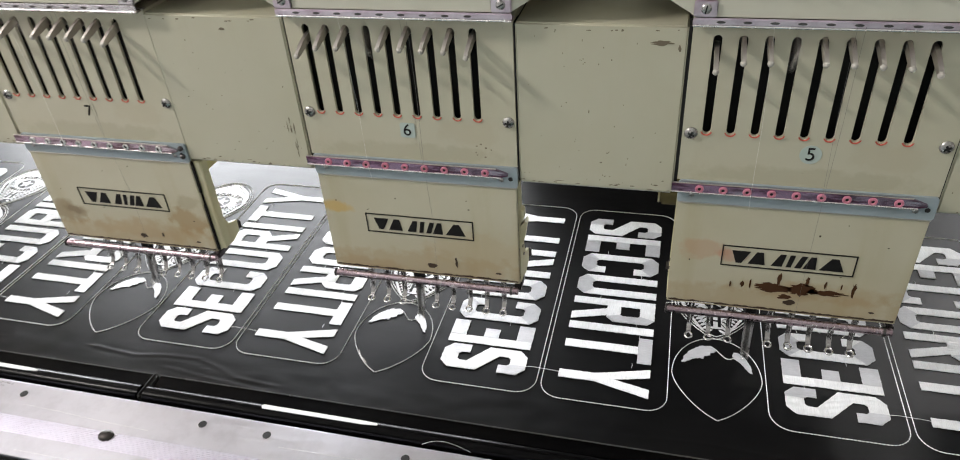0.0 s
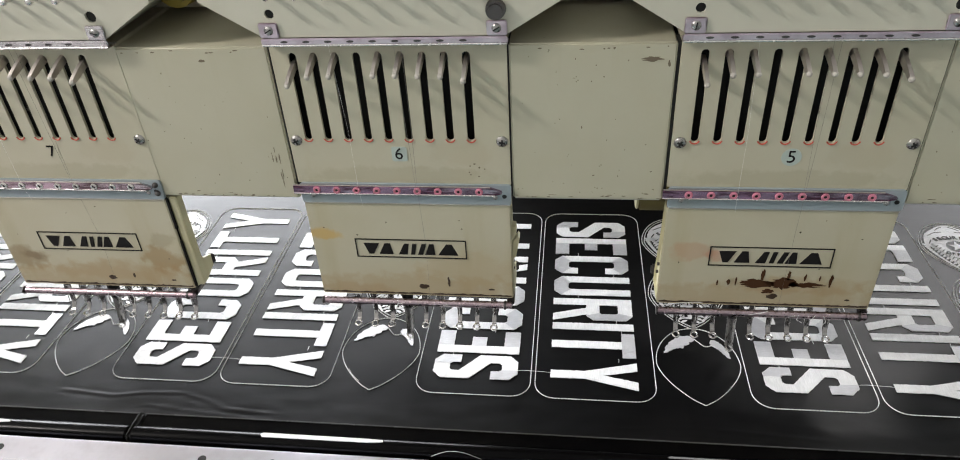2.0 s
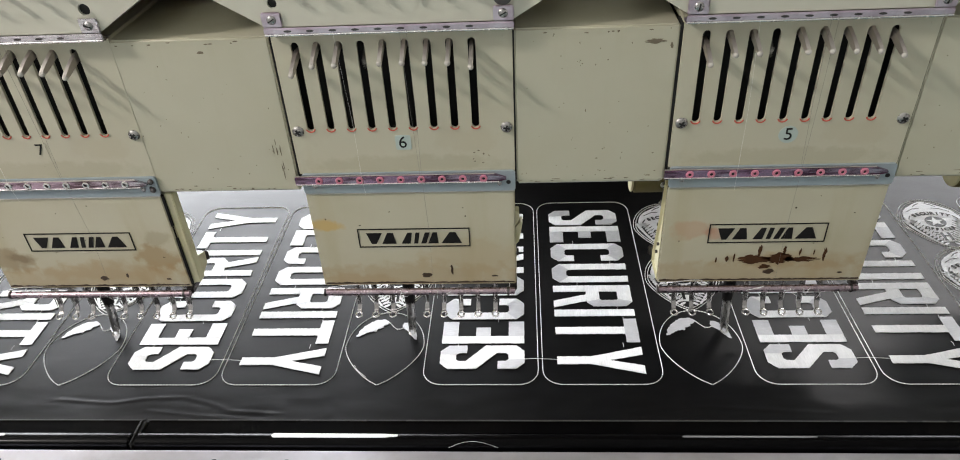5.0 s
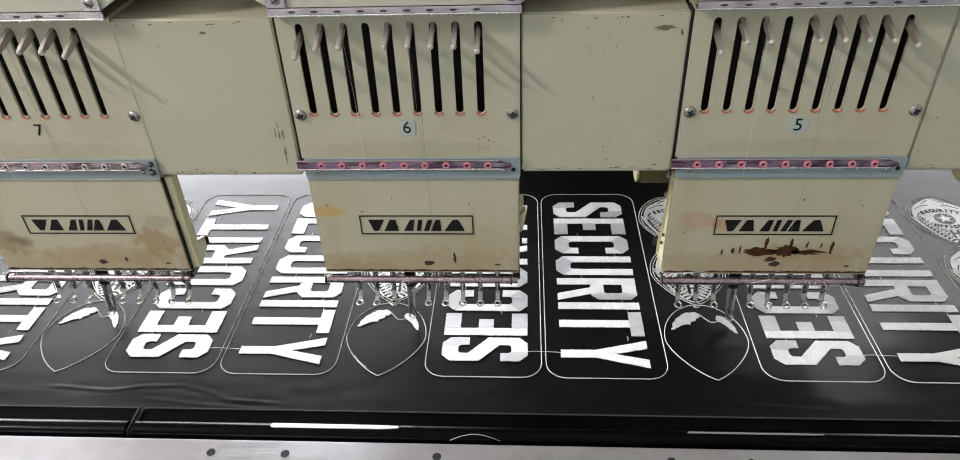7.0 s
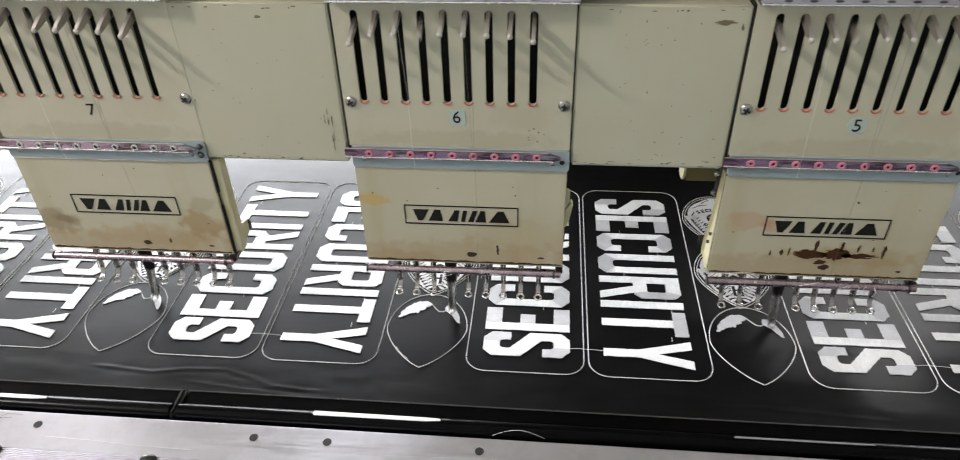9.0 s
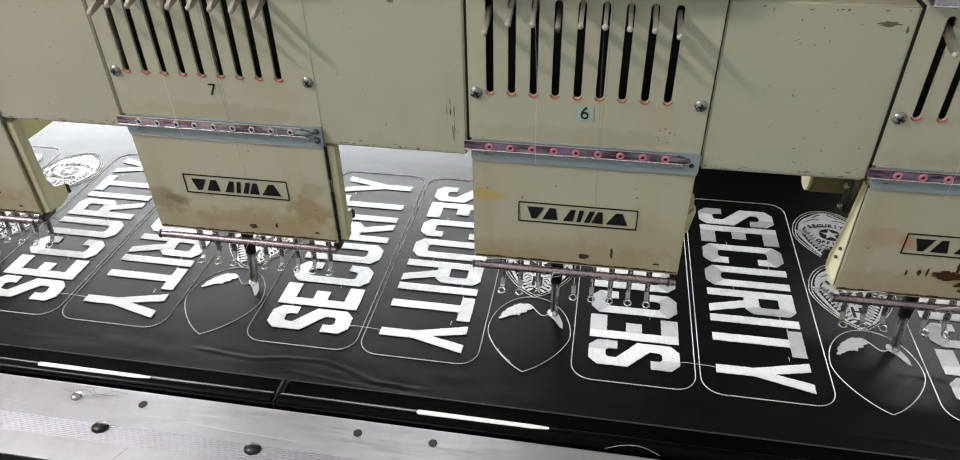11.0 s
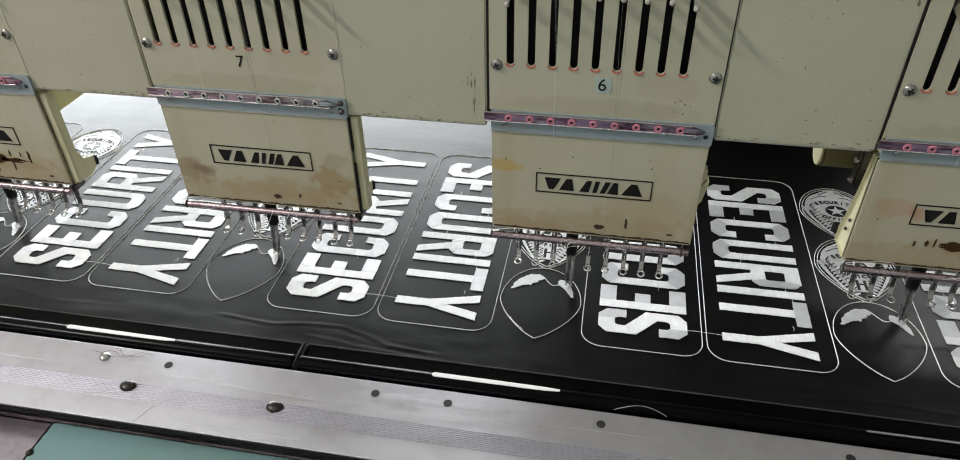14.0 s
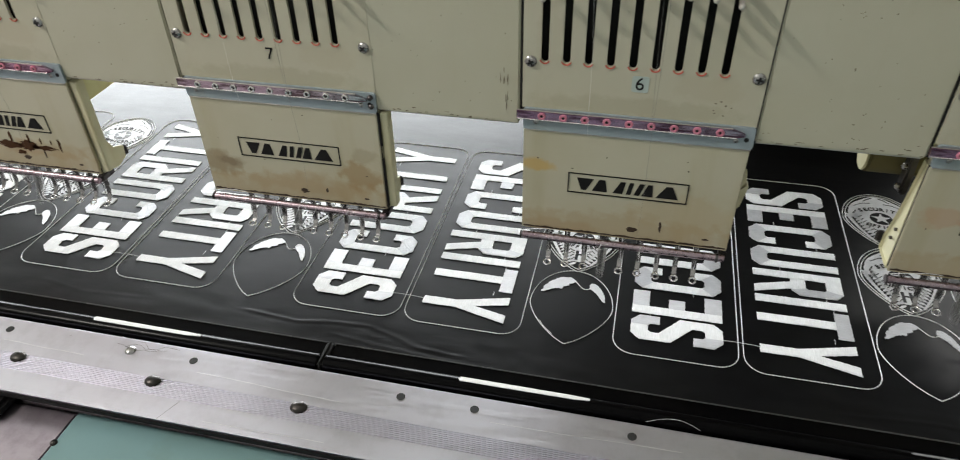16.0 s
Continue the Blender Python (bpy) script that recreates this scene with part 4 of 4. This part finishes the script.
def stitches(path, closed=True, step=0.0035, r=0.00056):
    """A row of short stitches along a path in x and y."""
    bm = bmesh.new()
    pts = [Vector((x, y, 0)) for x, y in path]
    if closed:
        pts.append(pts[0])
    lens = [(b - a).length for a, b in zip(pts, pts[1:])]
    total = sum(lens)
    n = max(2, int(total / step))

    def at(s):
        for a, b, d in zip(pts, pts[1:], lens):
            if s <= d:
                return a.lerp(b, s / d if d else 0)
            s -= d
        return pts[-1].copy()
    verts, faces = [], []
    for i in range(n):
        a, b = at(total * (i + 0.04) / n), at(total * (i + 0.96) / n)
        d = (b - a).normalized()
        side = Vector((-d.y, d.x, 0)) * r
        base = len(verts)
        up = Vector((0, 0, 1))
        for p, w, h in ((a, 0.45, 0.5), (a.lerp(b, 0.3), 1, 1), (a.lerp(b, 0.7), 1, 1), (b, 0.45, 0.5)):
            verts += [p + side * w, p + up * (0.0003 + 1.3 * r * h), p - side * w]
        for j in range(3):
            q = base + 3 * j
            faces += [(q, q + 1, q + 4, q + 3), (q + 1, q + 2, q + 5, q + 4)]
    bm.free()
    me = bpy.data.meshes.new("stitches")
    me.from_pydata([tuple(v) for v in verts], [], faces)
    me.materials.append(RUN_STITCH)
    return me


def shield(w=1.0):
    """The badge outline round (0, 0): a round top drawn in to a point at the near end."""
    out = []
    for i in range(40):
        a = 2 * math.pi * i / 40
        c, s = math.cos(a), math.sin(a)
        x = 0.0455 * w * c
        y = 0.058 * w * s
        if s < 0:
            v = abs(i - 30) / 10
            v = 1 - v
            x = math.copysign(0.0455 * w * (1 - v ** 1.55) ** 0.82, c) if v < 1 else 0.0
            y = -0.0600 * w * v
        out.append((x, y - 0.002))
    return out


def leaf(x, y, a, ln, wd):
    c, s = math.cos(a), math.sin(a)
    return [(x + u * ln * c - v * wd * s, y + u * ln * s + v * wd * c) for u, v in ((0, 0), (0.35, 0.5), (0.75, 0.4), (1, 0), (0.75, -0.35), (0.35, -0.45))]


def arc_word(word, size, radius, centre, step, up):
    """A word set round an arc, in one mesh."""
    bm = bmesh.new()
    for i, ch in enumerate(word):
        a = (i - (len(word) - 1) / 2) * step / radius
        me = text_mesh(ch, size, 0.0002, INK, 0.00025)
        at = (radius * math.sin(a), centre + (radius * math.cos(a) if up else -radius * math.cos(a)), 0)
        me.transform(Matrix.Translation(at) @ Matrix.Rotation(-a if up else a, 4, "Z"))
        bm.from_mesh(me)
        bpy.data.meshes.remove(me)
    return mesh_of(bm, "badge_text", INK)


def badge_meshes():
    rnd = random.Random(4)

    def in_mm(poly, amount):
        return [(0.001 * x, 0.001 * y) for x, y in ragged(poly, rnd, 1.5, amount)]
    # the stitched field: wings spread over the top, a body that narrows to the foot
    dome = [(38 * math.cos(a), 4 + 44 * math.sin(a) * (1 + 0.05 * math.sin(5 * a))) for a in [math.radians(-4 + 188 * i / 30) for i in range(31)]]
    body = [(-31, 1), (-25, -8), (-22, -20), (-15, -34), (-9, -44), (9, -44), (15, -34), (22, -20), (25, -8), (31, 1)]
    fill = [in_mm(dome + body[:1] + body[1:], 0.5)]
    # laurels down both sides
    for s in (-1, 1):
        for i in range(12):
            v = i / 11
            x, y = s * (0.0345 - 0.0215 * v ** 1.5), 0.003 - 0.053 * v
            fill.append(leaf(x, y, math.radians(90 - s * (62 - 30 * v)), 0.0085, 0.0034))
            fill.append(leaf(x - s * 0.0015, y - 0.001, math.radians(90 + s * (40 + 20 * v)), 0.0095, 0.0036))
    me = smooth(mesh_of(slab(fill, 0.0002, 0.0008), "badge_stitching", BADGE_SATIN), 20)
    # dark gaps left between the stitched parts
    gaps = [[(0.0135 * math.cos(2 * math.pi * i / 24), 0.0015 + 0.0125 * math.sin(2 * math.pi * i / 24)) for i in range(24)]]
    for s in (-1, 1):
        for i in range(9):
            v = i / 8
            x, y = s * (0.0285 - 0.018 * v), -0.001 - 0.041 * v
            gaps.append(leaf(x, y, math.radians(90 + s * (48 - 10 * v)), 0.0085, 0.0013))
        gaps.append([(s * x, y) for x, y in ((0.004, 0.047), (0.010, 0.044), (0.016, 0.038), (0.015, 0.0375), (0.0095, 0.0425), (0.004, 0.0455))])
        gaps.append([(s * x, y) for x, y in ((0.008, 0.035), (0.018, 0.0335), (0.029, 0.026), (0.0285, 0.025), (0.018, 0.0322), (0.008, 0.0338))])
        gaps.append([(s * x, y) for x, y in ((0.0285, 0.0165), (0.033, 0.008), (0.0318, 0.007), (0.0275, 0.015))])
        gaps.append([(s * x, y) for x, y in ((0.0025, -0.024), (0.006, -0.024), (0.006, -0.0415), (0.0025, -0.0415))])
        for j in range(3):
            gaps.append([(s * x, y - 0.0042 * j) for x, y in ((0.0075, -0.024), (0.0125 - 0.001 * j, -0.0225), (0.0125 - 0.001 * j, -0.0235), (0.0075, -0.0255))])
    gaps.append([(-0.0025, -0.030), (0.0025, -0.030), (0.0025, -0.0325), (-0.0025, -0.0325)])
    gap_me = mesh_of(slab(gaps, 0.0008, 0.0010), "badge_gap", FABRIC)
    star = []
    for i in range(10):
        q = 0.0118 if i % 2 == 0 else 0.0046
        a = math.pi / 2 + math.pi * i / 5
        star.append((q * math.cos(a), 0.0015 + q * 0.95 * math.sin(a)))
    star_me = smooth(mesh_of(slab([star], 0.0010, 0.0013), "star", BADGE_SATIN), 20)
    left = [(-0.036, 0.0135), (-0.033, 0.024), (-0.026, 0.034), (-0.016, 0.0415), (-0.006, 0.043), (0.001, 0.0385), (-0.001, 0.0345), (-0.006, 0.033), (-0.006, 0.0285), (-0.012, 0.027), (-0.013, 0.0225), (-0.021, 0.022), (-0.026, 0.019), (-0.031, 0.0150)]
    right = [(0.018, 0.037), (0.024, 0.0365), (0.031, 0.028), (0.035, 0.018), (0.0365, 0.0085), (0.033, 0.0095), (0.028, 0.018), (0.022, 0.0245), (0.0165, 0.031)]
    # the wings share the white that is dimmed for weaker sheen
    wings = smooth(mesh_of(slab([[(0.001 * x, 0.001 * y) for x, y in ragged([(1000 * x, 1000 * y) for x, y in p], rnd, 1.6, 0.7)] for p in (left, right)], 0.0002, 0.0010), "wing_stitching", SATIN_ACROSS_DIMMED), 20)
    neck = stitches([(0.0, 0.0385), (0.006, 0.031), (0.010, 0.0265), (0.015, 0.0265), (0.018, 0.029), (0.024, 0.024), (0.0275, 0.0225)], False, 0.002, 0.0006)
    scar = stitches([(-0.030, -0.032), (-0.026, -0.039), (-0.020, -0.045), (-0.014, -0.050)], False, 0.004, 0.0004)
    return me, gap_me, star_me, wings, neck, scar


FRAME_AT = (0, 0, Z0)


CREASES = [
    ([(-0.40, -0.084), (-0.335, -0.090), (-0.30, -0.083), (-0.257, -0.081), (-0.225, -0.090), (-0.20, -0.101), (-0.15, -0.104)], 0.0021),
    ([(-0.240, -0.095), (-0.220, -0.117)], 0.0022),
    ([(-0.082, -0.070), (-0.096, -0.108)], 0.0038),
    ([(-0.29, -0.100), (-0.24, -0.106), (-0.17, -0.112)], 0.0012),
    ([(-0.66, -0.085), (-0.60, -0.095), (-0.52, -0.090)], 0.0006),
    ([(0.22, -0.100), (0.30, -0.094), (0.42, -0.102)], 0.0010),
]


def to_segment(x, y, a, b):
    ux, uy = b[0] - a[0], b[1] - a[1]
    t = max(0.0, min(1.0, ((x - a[0]) * ux + (y - a[1]) * uy) / (ux * ux + uy * uy)))
    return math.hypot(x - a[0] - t * ux, y - a[1] - t * uy)


def fabric():
    xs, ys = np.linspace(-1.30, 1.05, 420), np.concatenate((np.linspace(-0.121, -0.060, 56), np.linspace(-0.055, 0.44, 40)))
    verts, faces = [], []
    for y in ys:
        for x in xs:
            z = 0.0
            front_edge = max(0.0, min(1.0, (-0.066 - y) / 0.02)) * max(0.0, min(1.0, (y + 0.121) / 0.012))
            w = 0.0005 * noise.noise((x * 9, y * 22, 1.3)) + 0.0003 * noise.noise((x * 40, y * 60, 2.0))
            for line, high in CREASES:
                d = min(to_segment(x, y, a, b) for a, b in zip(line, line[1:]))
                w += 0.12 * high * (math.exp(-(d / 0.0026) ** 2) - 0.5 * math.exp(-((d - 0.004) / 0.003) ** 2))
            z += front_edge * w
            verts.append((x, y, z))
    n = len(xs)
    faces = [(j * n + i, j * n + i + 1, (j + 1) * n + i + 1, (j + 1) * n + i) for j in range(len(ys) - 1) for i in range(n - 1)]
    me = bpy.data.meshes.new("fabric")
    me.from_pydata(verts, [], faces)
    me.materials.append(FABRIC)
    me.shade_smooth()
    f = tagged(new("black_fabric", me), "black nylon fabric embroidered with rows of white patches", "fabric")
    f.location = FRAME_AT
    mod = f.modifiers.new("thickness", "SOLIDIFY")
    mod.thickness, mod.offset = 0.0008, -1

    border = {True: stitches(rounded(-0.065, 0.065, -0.0635, 0.2925, 0.021)), False: stitches(rounded(-0.0635, 0.0635, -0.0635, 0.2925, 0.021))}
    outline, outline_in = stitches(shield()), stitches(shield(0.93), step=0.0026, r=0.0006)
    badge, gaps, star, wings, neck, scar = badge_meshes()
    word_top = arc_word("SECURITY", 0.0092, 0.050, -0.029, 0.0066, True)
    word_low = arc_word("OFFICER", 0.0080, 0.036, 0.0185, 0.0058, False)
    link = smooth(mesh_of(tube_along([(0, 0, 0.001), (0.008, 0.0003, 0.0016), (0.029, -0.0006, 0.0016), (0.0370, -0.0008, 0.001)], 0.00026, seg=5), "thread", RUN_STITCH))
    joins = smooth(mesh_of(tube_along([(0, 0, 0.0012), (0.0006, -0.003, 0.0018), (0, -0.0065, 0.0012)], 0.0003, seg=5), "thread", SATIN))
    for k in range(-3, 3):
        for reads_down in (True, False):
            cx = k * PITCH + (0.197 if reads_down else 0.0635)
            p = part("embroidered_patch", border[reads_down], None, f, "rectangular patch outlined in white stitching, reading SECURITY", at=(cx, 0, 0))
            for i, ch in enumerate("SECURITY"):
                me, start = LETTERS[ch]
                y = 0.2705 - start
                m = Matrix.Translation((-0.0485, y, 0)) if reads_down else Matrix.Translation((0.0485, 0.2300 - y, 0)) @ Matrix.Rotation(math.pi, 4, "Z")
                o = part("letter", me, None, p, "white satin-stitched letter " + ch)
                o.matrix_basis = m
                for cap in CAPS.get(ch, ()):
                    o = part("letter_stroke", cap, None, p)
                    o.matrix_basis = m
                if i < 7:
                    v = (0.030 if i % 2 else 0.075) if ch != "I" else 0.080
                    o = part("joining_thread", joins, None, p)
                    nxt = 0.2705 - LETTERS["SECURITY"[i + 1]][1] + 0.006
                    o.matrix_basis = Matrix.Translation((v - 0.0485, nxt, 0)) if reads_down else Matrix.Translation((0.0485 - v, 0.2300 - nxt, 0)) @ Matrix.Rotation(math.pi, 4, "Z")
        part("connecting_thread", link, None, f, "loose white connecting thread", at=(k * PITCH + 0.1117, -0.0262, 0))
        for row, cy in enumerate((-0.0020, 0.1150, 0.2290)):
            b = part("embroidered_badge", outline, None, f, "badge outline with its first white feathers stitched" if row == 0 else "white embroidered badge with eagle, star and laurels", at=(k * PITCH - 0.0492, cy, 0))
            if row == 0:
                part("wing_stitching", wings, None, b, "white stitched wings")
                part("neck_stitching", neck, None, b)
                if k == 0:
                    part("loose_stitching", scar, None, b)
            else:
                part("inner_outline", outline_in, None, b)
                part("badge_stitching", badge, None, b, "white stitched eagle, star and laurel leaves")
                part("badge_text", word_top, None, b, "black word SECURITY", at=(0, 0, 0.0012))
                part("badge_text", word_low, None, b, "black word OFFICER", at=(0, 0, 0.0012))
                part("badge_gap", gaps, None, b, "dark gaps between the stitching")
                part("star", star, None, b, "white stitched star")
    return f


def hoop_frame():
    t = thing("pantograph_frame", "aluminium frame rail with a glossy black clamp holding the fabric", "machine frame", at=FRAME_AT)
    for x0, x1 in ((-1.30, -0.2860), (-0.2800, 1.05)):
        bm = box(x0, x1, -0.1370, -0.1185, -0.006, 0.0075, 0.002)
        part("clamp_lip", bm, GLOSS_BLACK, t, "glossy black clamp lip")
        part("edge_tape", box(x0, x1, -0.1200, -0.1186, 0.0072, 0.0082, 0.0002), CLEAR_EDGE, t, "pale edge of the clamp tape")
        part("clamp_tube", rod((x0, -0.1455, 0.0045), (x1, -0.1455, 0.0045), 0.0095, seg=24, bevel=0.001), GLOSS_BLACK, t, "glossy black clamp tube")
    part("coupling", box(-0.2865, -0.2795, -0.1550, -0.1190, -0.006, 0.0128, 0.003), BLACK_PAINT_AND_SHADE, t, "black rubber coupling")
    for i in range(-2, 3):
        x = -0.141 + 0.404 * i
        h = 1.0 if i in (0, -1) else 0.35
        poly = [(x, -0.1440), (x + 0.002, -0.144 - 0.0025 * h), (x + 0.112, -0.144 - 0.0023 * h), (x + 0.127, -0.144 - 0.0010 * h), (x + 0.127, -0.144 + 0.0012 * h), (x + 0.112, -0.144 + 0.0020 * h), (x + 0.002, -0.144 + 0.0025 * h)]
        part("white_strip", slab([poly], 0.0135, 0.0148), WHITE_PLASTIC if h == 1.0 else GREY_PLASTIC, t, "narrow white plastic strip")
    # the rail, with its line of fine grooves
    prof = [(-0.1625, 0.0075), (-0.1625, 0.0140), (-0.1640, 0.0152)]
    y = -0.2055
    for i in range(10):
        prof += [(y, 0.0152), (y - 0.0002, 0.0157), (y - 0.0009, 0.0157), (y - 0.0011, 0.0146), (y - 0.0016, 0.0146), (y - 0.0018, 0.0152)]
        y -= 0.00205
    prof += [(-0.2499, 0.0152), (-0.2505, 0.0147), (-0.2505, 0.0075)]
    bm = bmesh.new()
    ends = [[bm.verts.new((x, py, pz)) for py, pz in prof] for x in (-1.30, 1.05)]
    for i in range(len(prof)):
        j = (i + 1) % len(prof)
        bm.faces.new((ends[0][i], ends[0][j], ends[1][j], ends[1][i]))
    bm.faces.new(ends[0]), bm.faces.new(ends[1][::-1])
    me = mesh_of(bm, "rail", ALUMINIUM)
    rail = part("rail", me, None, t, "brushed aluminium rail with fine grooves")
    # matt black strip added to paint the shadow under the rail's front
    part("rail_shade_strip", box(-1.30, 1.05, -0.2518, -0.2507, 0.0068, 0.0126, 0.0003), RUBBER_AND_SHADE, t, "black strip for the shadow beneath the rail")
    part("rail_foot", box(-1.30, 1.05, -0.2380, -0.1660, -0.0100, 0.0073, 0.0008), DARK_STEEL, t, "dark steel foot of the rail")
    for x, y in ((-0.1885, -0.178), (-0.1170, -0.178), (0.0270, -0.178), (-0.4060, -0.178), (0.243, -0.178), (0.315, -0.178), (-0.621, -0.178)):
        part("rail_hole", rod((x, y, 0.0150), (x, y, 0.0156), 0.0042, seg=16), BLACK_PAINT_AND_SHADE, rail, "black disc for the shade in a small hole")
    for x in (-0.2780, -0.4310, -0.5840):
        bm = ball((x, -0.2105, 0.0155), 0.0068, scale=(1.25, 1, 0.6))
        part("rail_screw", bm, OILY_BLACK, rail, "dark oily dome screw")
    part("rail_bolt", ball((-0.4765, -0.1790, 0.0155), 0.0058, scale=(1, 1, 0.55)), SCREW_STEEL, rail, "worn grey steel bolt")
    # long scratches in the rail
    for x, ln, y, slope in ((-0.395, 0.155, -0.1905, -0.006), (-0.62, 0.10, -0.192, -0.002), (-0.10, 0.17, -0.1895, 0.004), (0.10, 0.22, -0.236, 0.003), (-0.36, 0.12, -0.2440, 0.002)):
        pts = [(x + ln * u, y + slope * u + 0.0004 * math.sin(9 * u + x * 50), 0.01515) for u in [i / 8 for i in range(9)]]
        part("scratch", tube_along(pts, 0.00022, seg=4), SCRATCH, rail, "bright scratch in the metal")
    part("scratch", tube_along([(-0.392, -0.2275, 0.0151), (-0.396, -0.236, 0.0151), (-0.402, -0.2495, 0.0151)], 0.00028, seg=4), DARK_STEEL, rail, "fine dark scratch")
    loop = [(0.038 + 0.048 * u, -0.160 - 0.006 * math.sin(3.14 * u), 0.0165 + 0.017 * math.sin(3.14 * u)) for u in [i / 12 for i in range(13)]]
    part("loose_thread", tube_along(loop, 0.0002, seg=4), THREAD, t, "loose white thread on the rail")
    for s in range(3):
        rnd = random.Random(s)
        x, y = -0.495 + 0.01 * s, -0.176 + 0.003 * s
        pts = [(x + 0.008 * i, y + rnd.uniform(-0.004, 0.004), 0.0160) for i in range(7)]
        part("loose_thread", tube_along(pts, 0.00018, seg=4), OIL_STAIN, t, "fine dark thread on the rail")
    return t


cloth = fabric()
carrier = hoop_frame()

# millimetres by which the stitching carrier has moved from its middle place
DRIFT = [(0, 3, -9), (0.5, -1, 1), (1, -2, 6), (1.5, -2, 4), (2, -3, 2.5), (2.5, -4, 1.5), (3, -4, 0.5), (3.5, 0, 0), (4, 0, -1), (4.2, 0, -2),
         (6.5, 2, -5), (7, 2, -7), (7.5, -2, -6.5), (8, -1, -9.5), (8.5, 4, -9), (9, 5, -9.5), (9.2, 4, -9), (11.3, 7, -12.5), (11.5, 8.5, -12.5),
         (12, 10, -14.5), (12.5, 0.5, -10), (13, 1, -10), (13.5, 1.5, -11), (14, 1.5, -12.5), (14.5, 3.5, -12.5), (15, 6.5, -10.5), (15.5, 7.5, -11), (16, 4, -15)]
# how far the working needle's foot (first) and lever (second) stand below their rest, in millimetres
STROKE = [(0, 18, 4), (0.5, 30, 14), (1, 20, 40), (1.5, 30, 30), (2, 18, 62), (2.5, 30, 0), (3, 28, 45), (3.5, 20, 36), (4, 30, 20), (4.2, 24, 10),
          (6.4, 22, 8), (6.5, 26, 0), (7, 20, 30), (7.2, 28, 20), (7.5, 16, 40), (7.7, 0, 50), (7.9, 0, 40), (8, 28, 20), (8.5, 0, 52), (9, 28, 2),
          (9.2, 20, 10), (11.3, 20, 10), (11.5, 30, 4), (12, 0, 50), (12.5, 30, 20), (13, 15, 30), (13.5, 13, 40), (14, 30, 20), (14.5, 20, 48), (15, 18, 40), (15.5, 30, 10), (16, 0, 40)]


STITCH_RATE = 12.0  # strokes each second


def stroke_rows(column, middle, reach):
    """The needle's quick strokes: the stroke's phase follows the table, and runs on between its times."""
    at = [row[0] for row in STROKE if (2 * row[0]) % 1 == 0]
    lag = np.unwrap([math.acos(max(-1.0, min(1.0, (row[column] - middle) / reach))) for row in STROKE if (2 * row[0]) % 1 == 0])
    times = [i / FPS for i in range(int(16 * FPS) + 1)]
    return [(t, middle + reach * math.cos(2 * math.pi * STITCH_RATE * t + float(np.interp(t, at, lag)))) for t in times]


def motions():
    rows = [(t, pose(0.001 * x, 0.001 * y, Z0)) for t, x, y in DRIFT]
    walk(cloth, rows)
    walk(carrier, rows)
    dips, swings = stroke_rows(1, 15, 15), stroke_rows(2, 31, 31)
    for f, x in moving_feet:
        walk(f, [(t, pose(x, 0.022, 0.0285 - 0.001 * a)) for t, a in dips])
    for lv, x in moving_levers:
        walk(lv, [(t, pose(x, min(0.058, 0.004 * b), 0.3575 - 0.001 * b)) for t, b in swings])


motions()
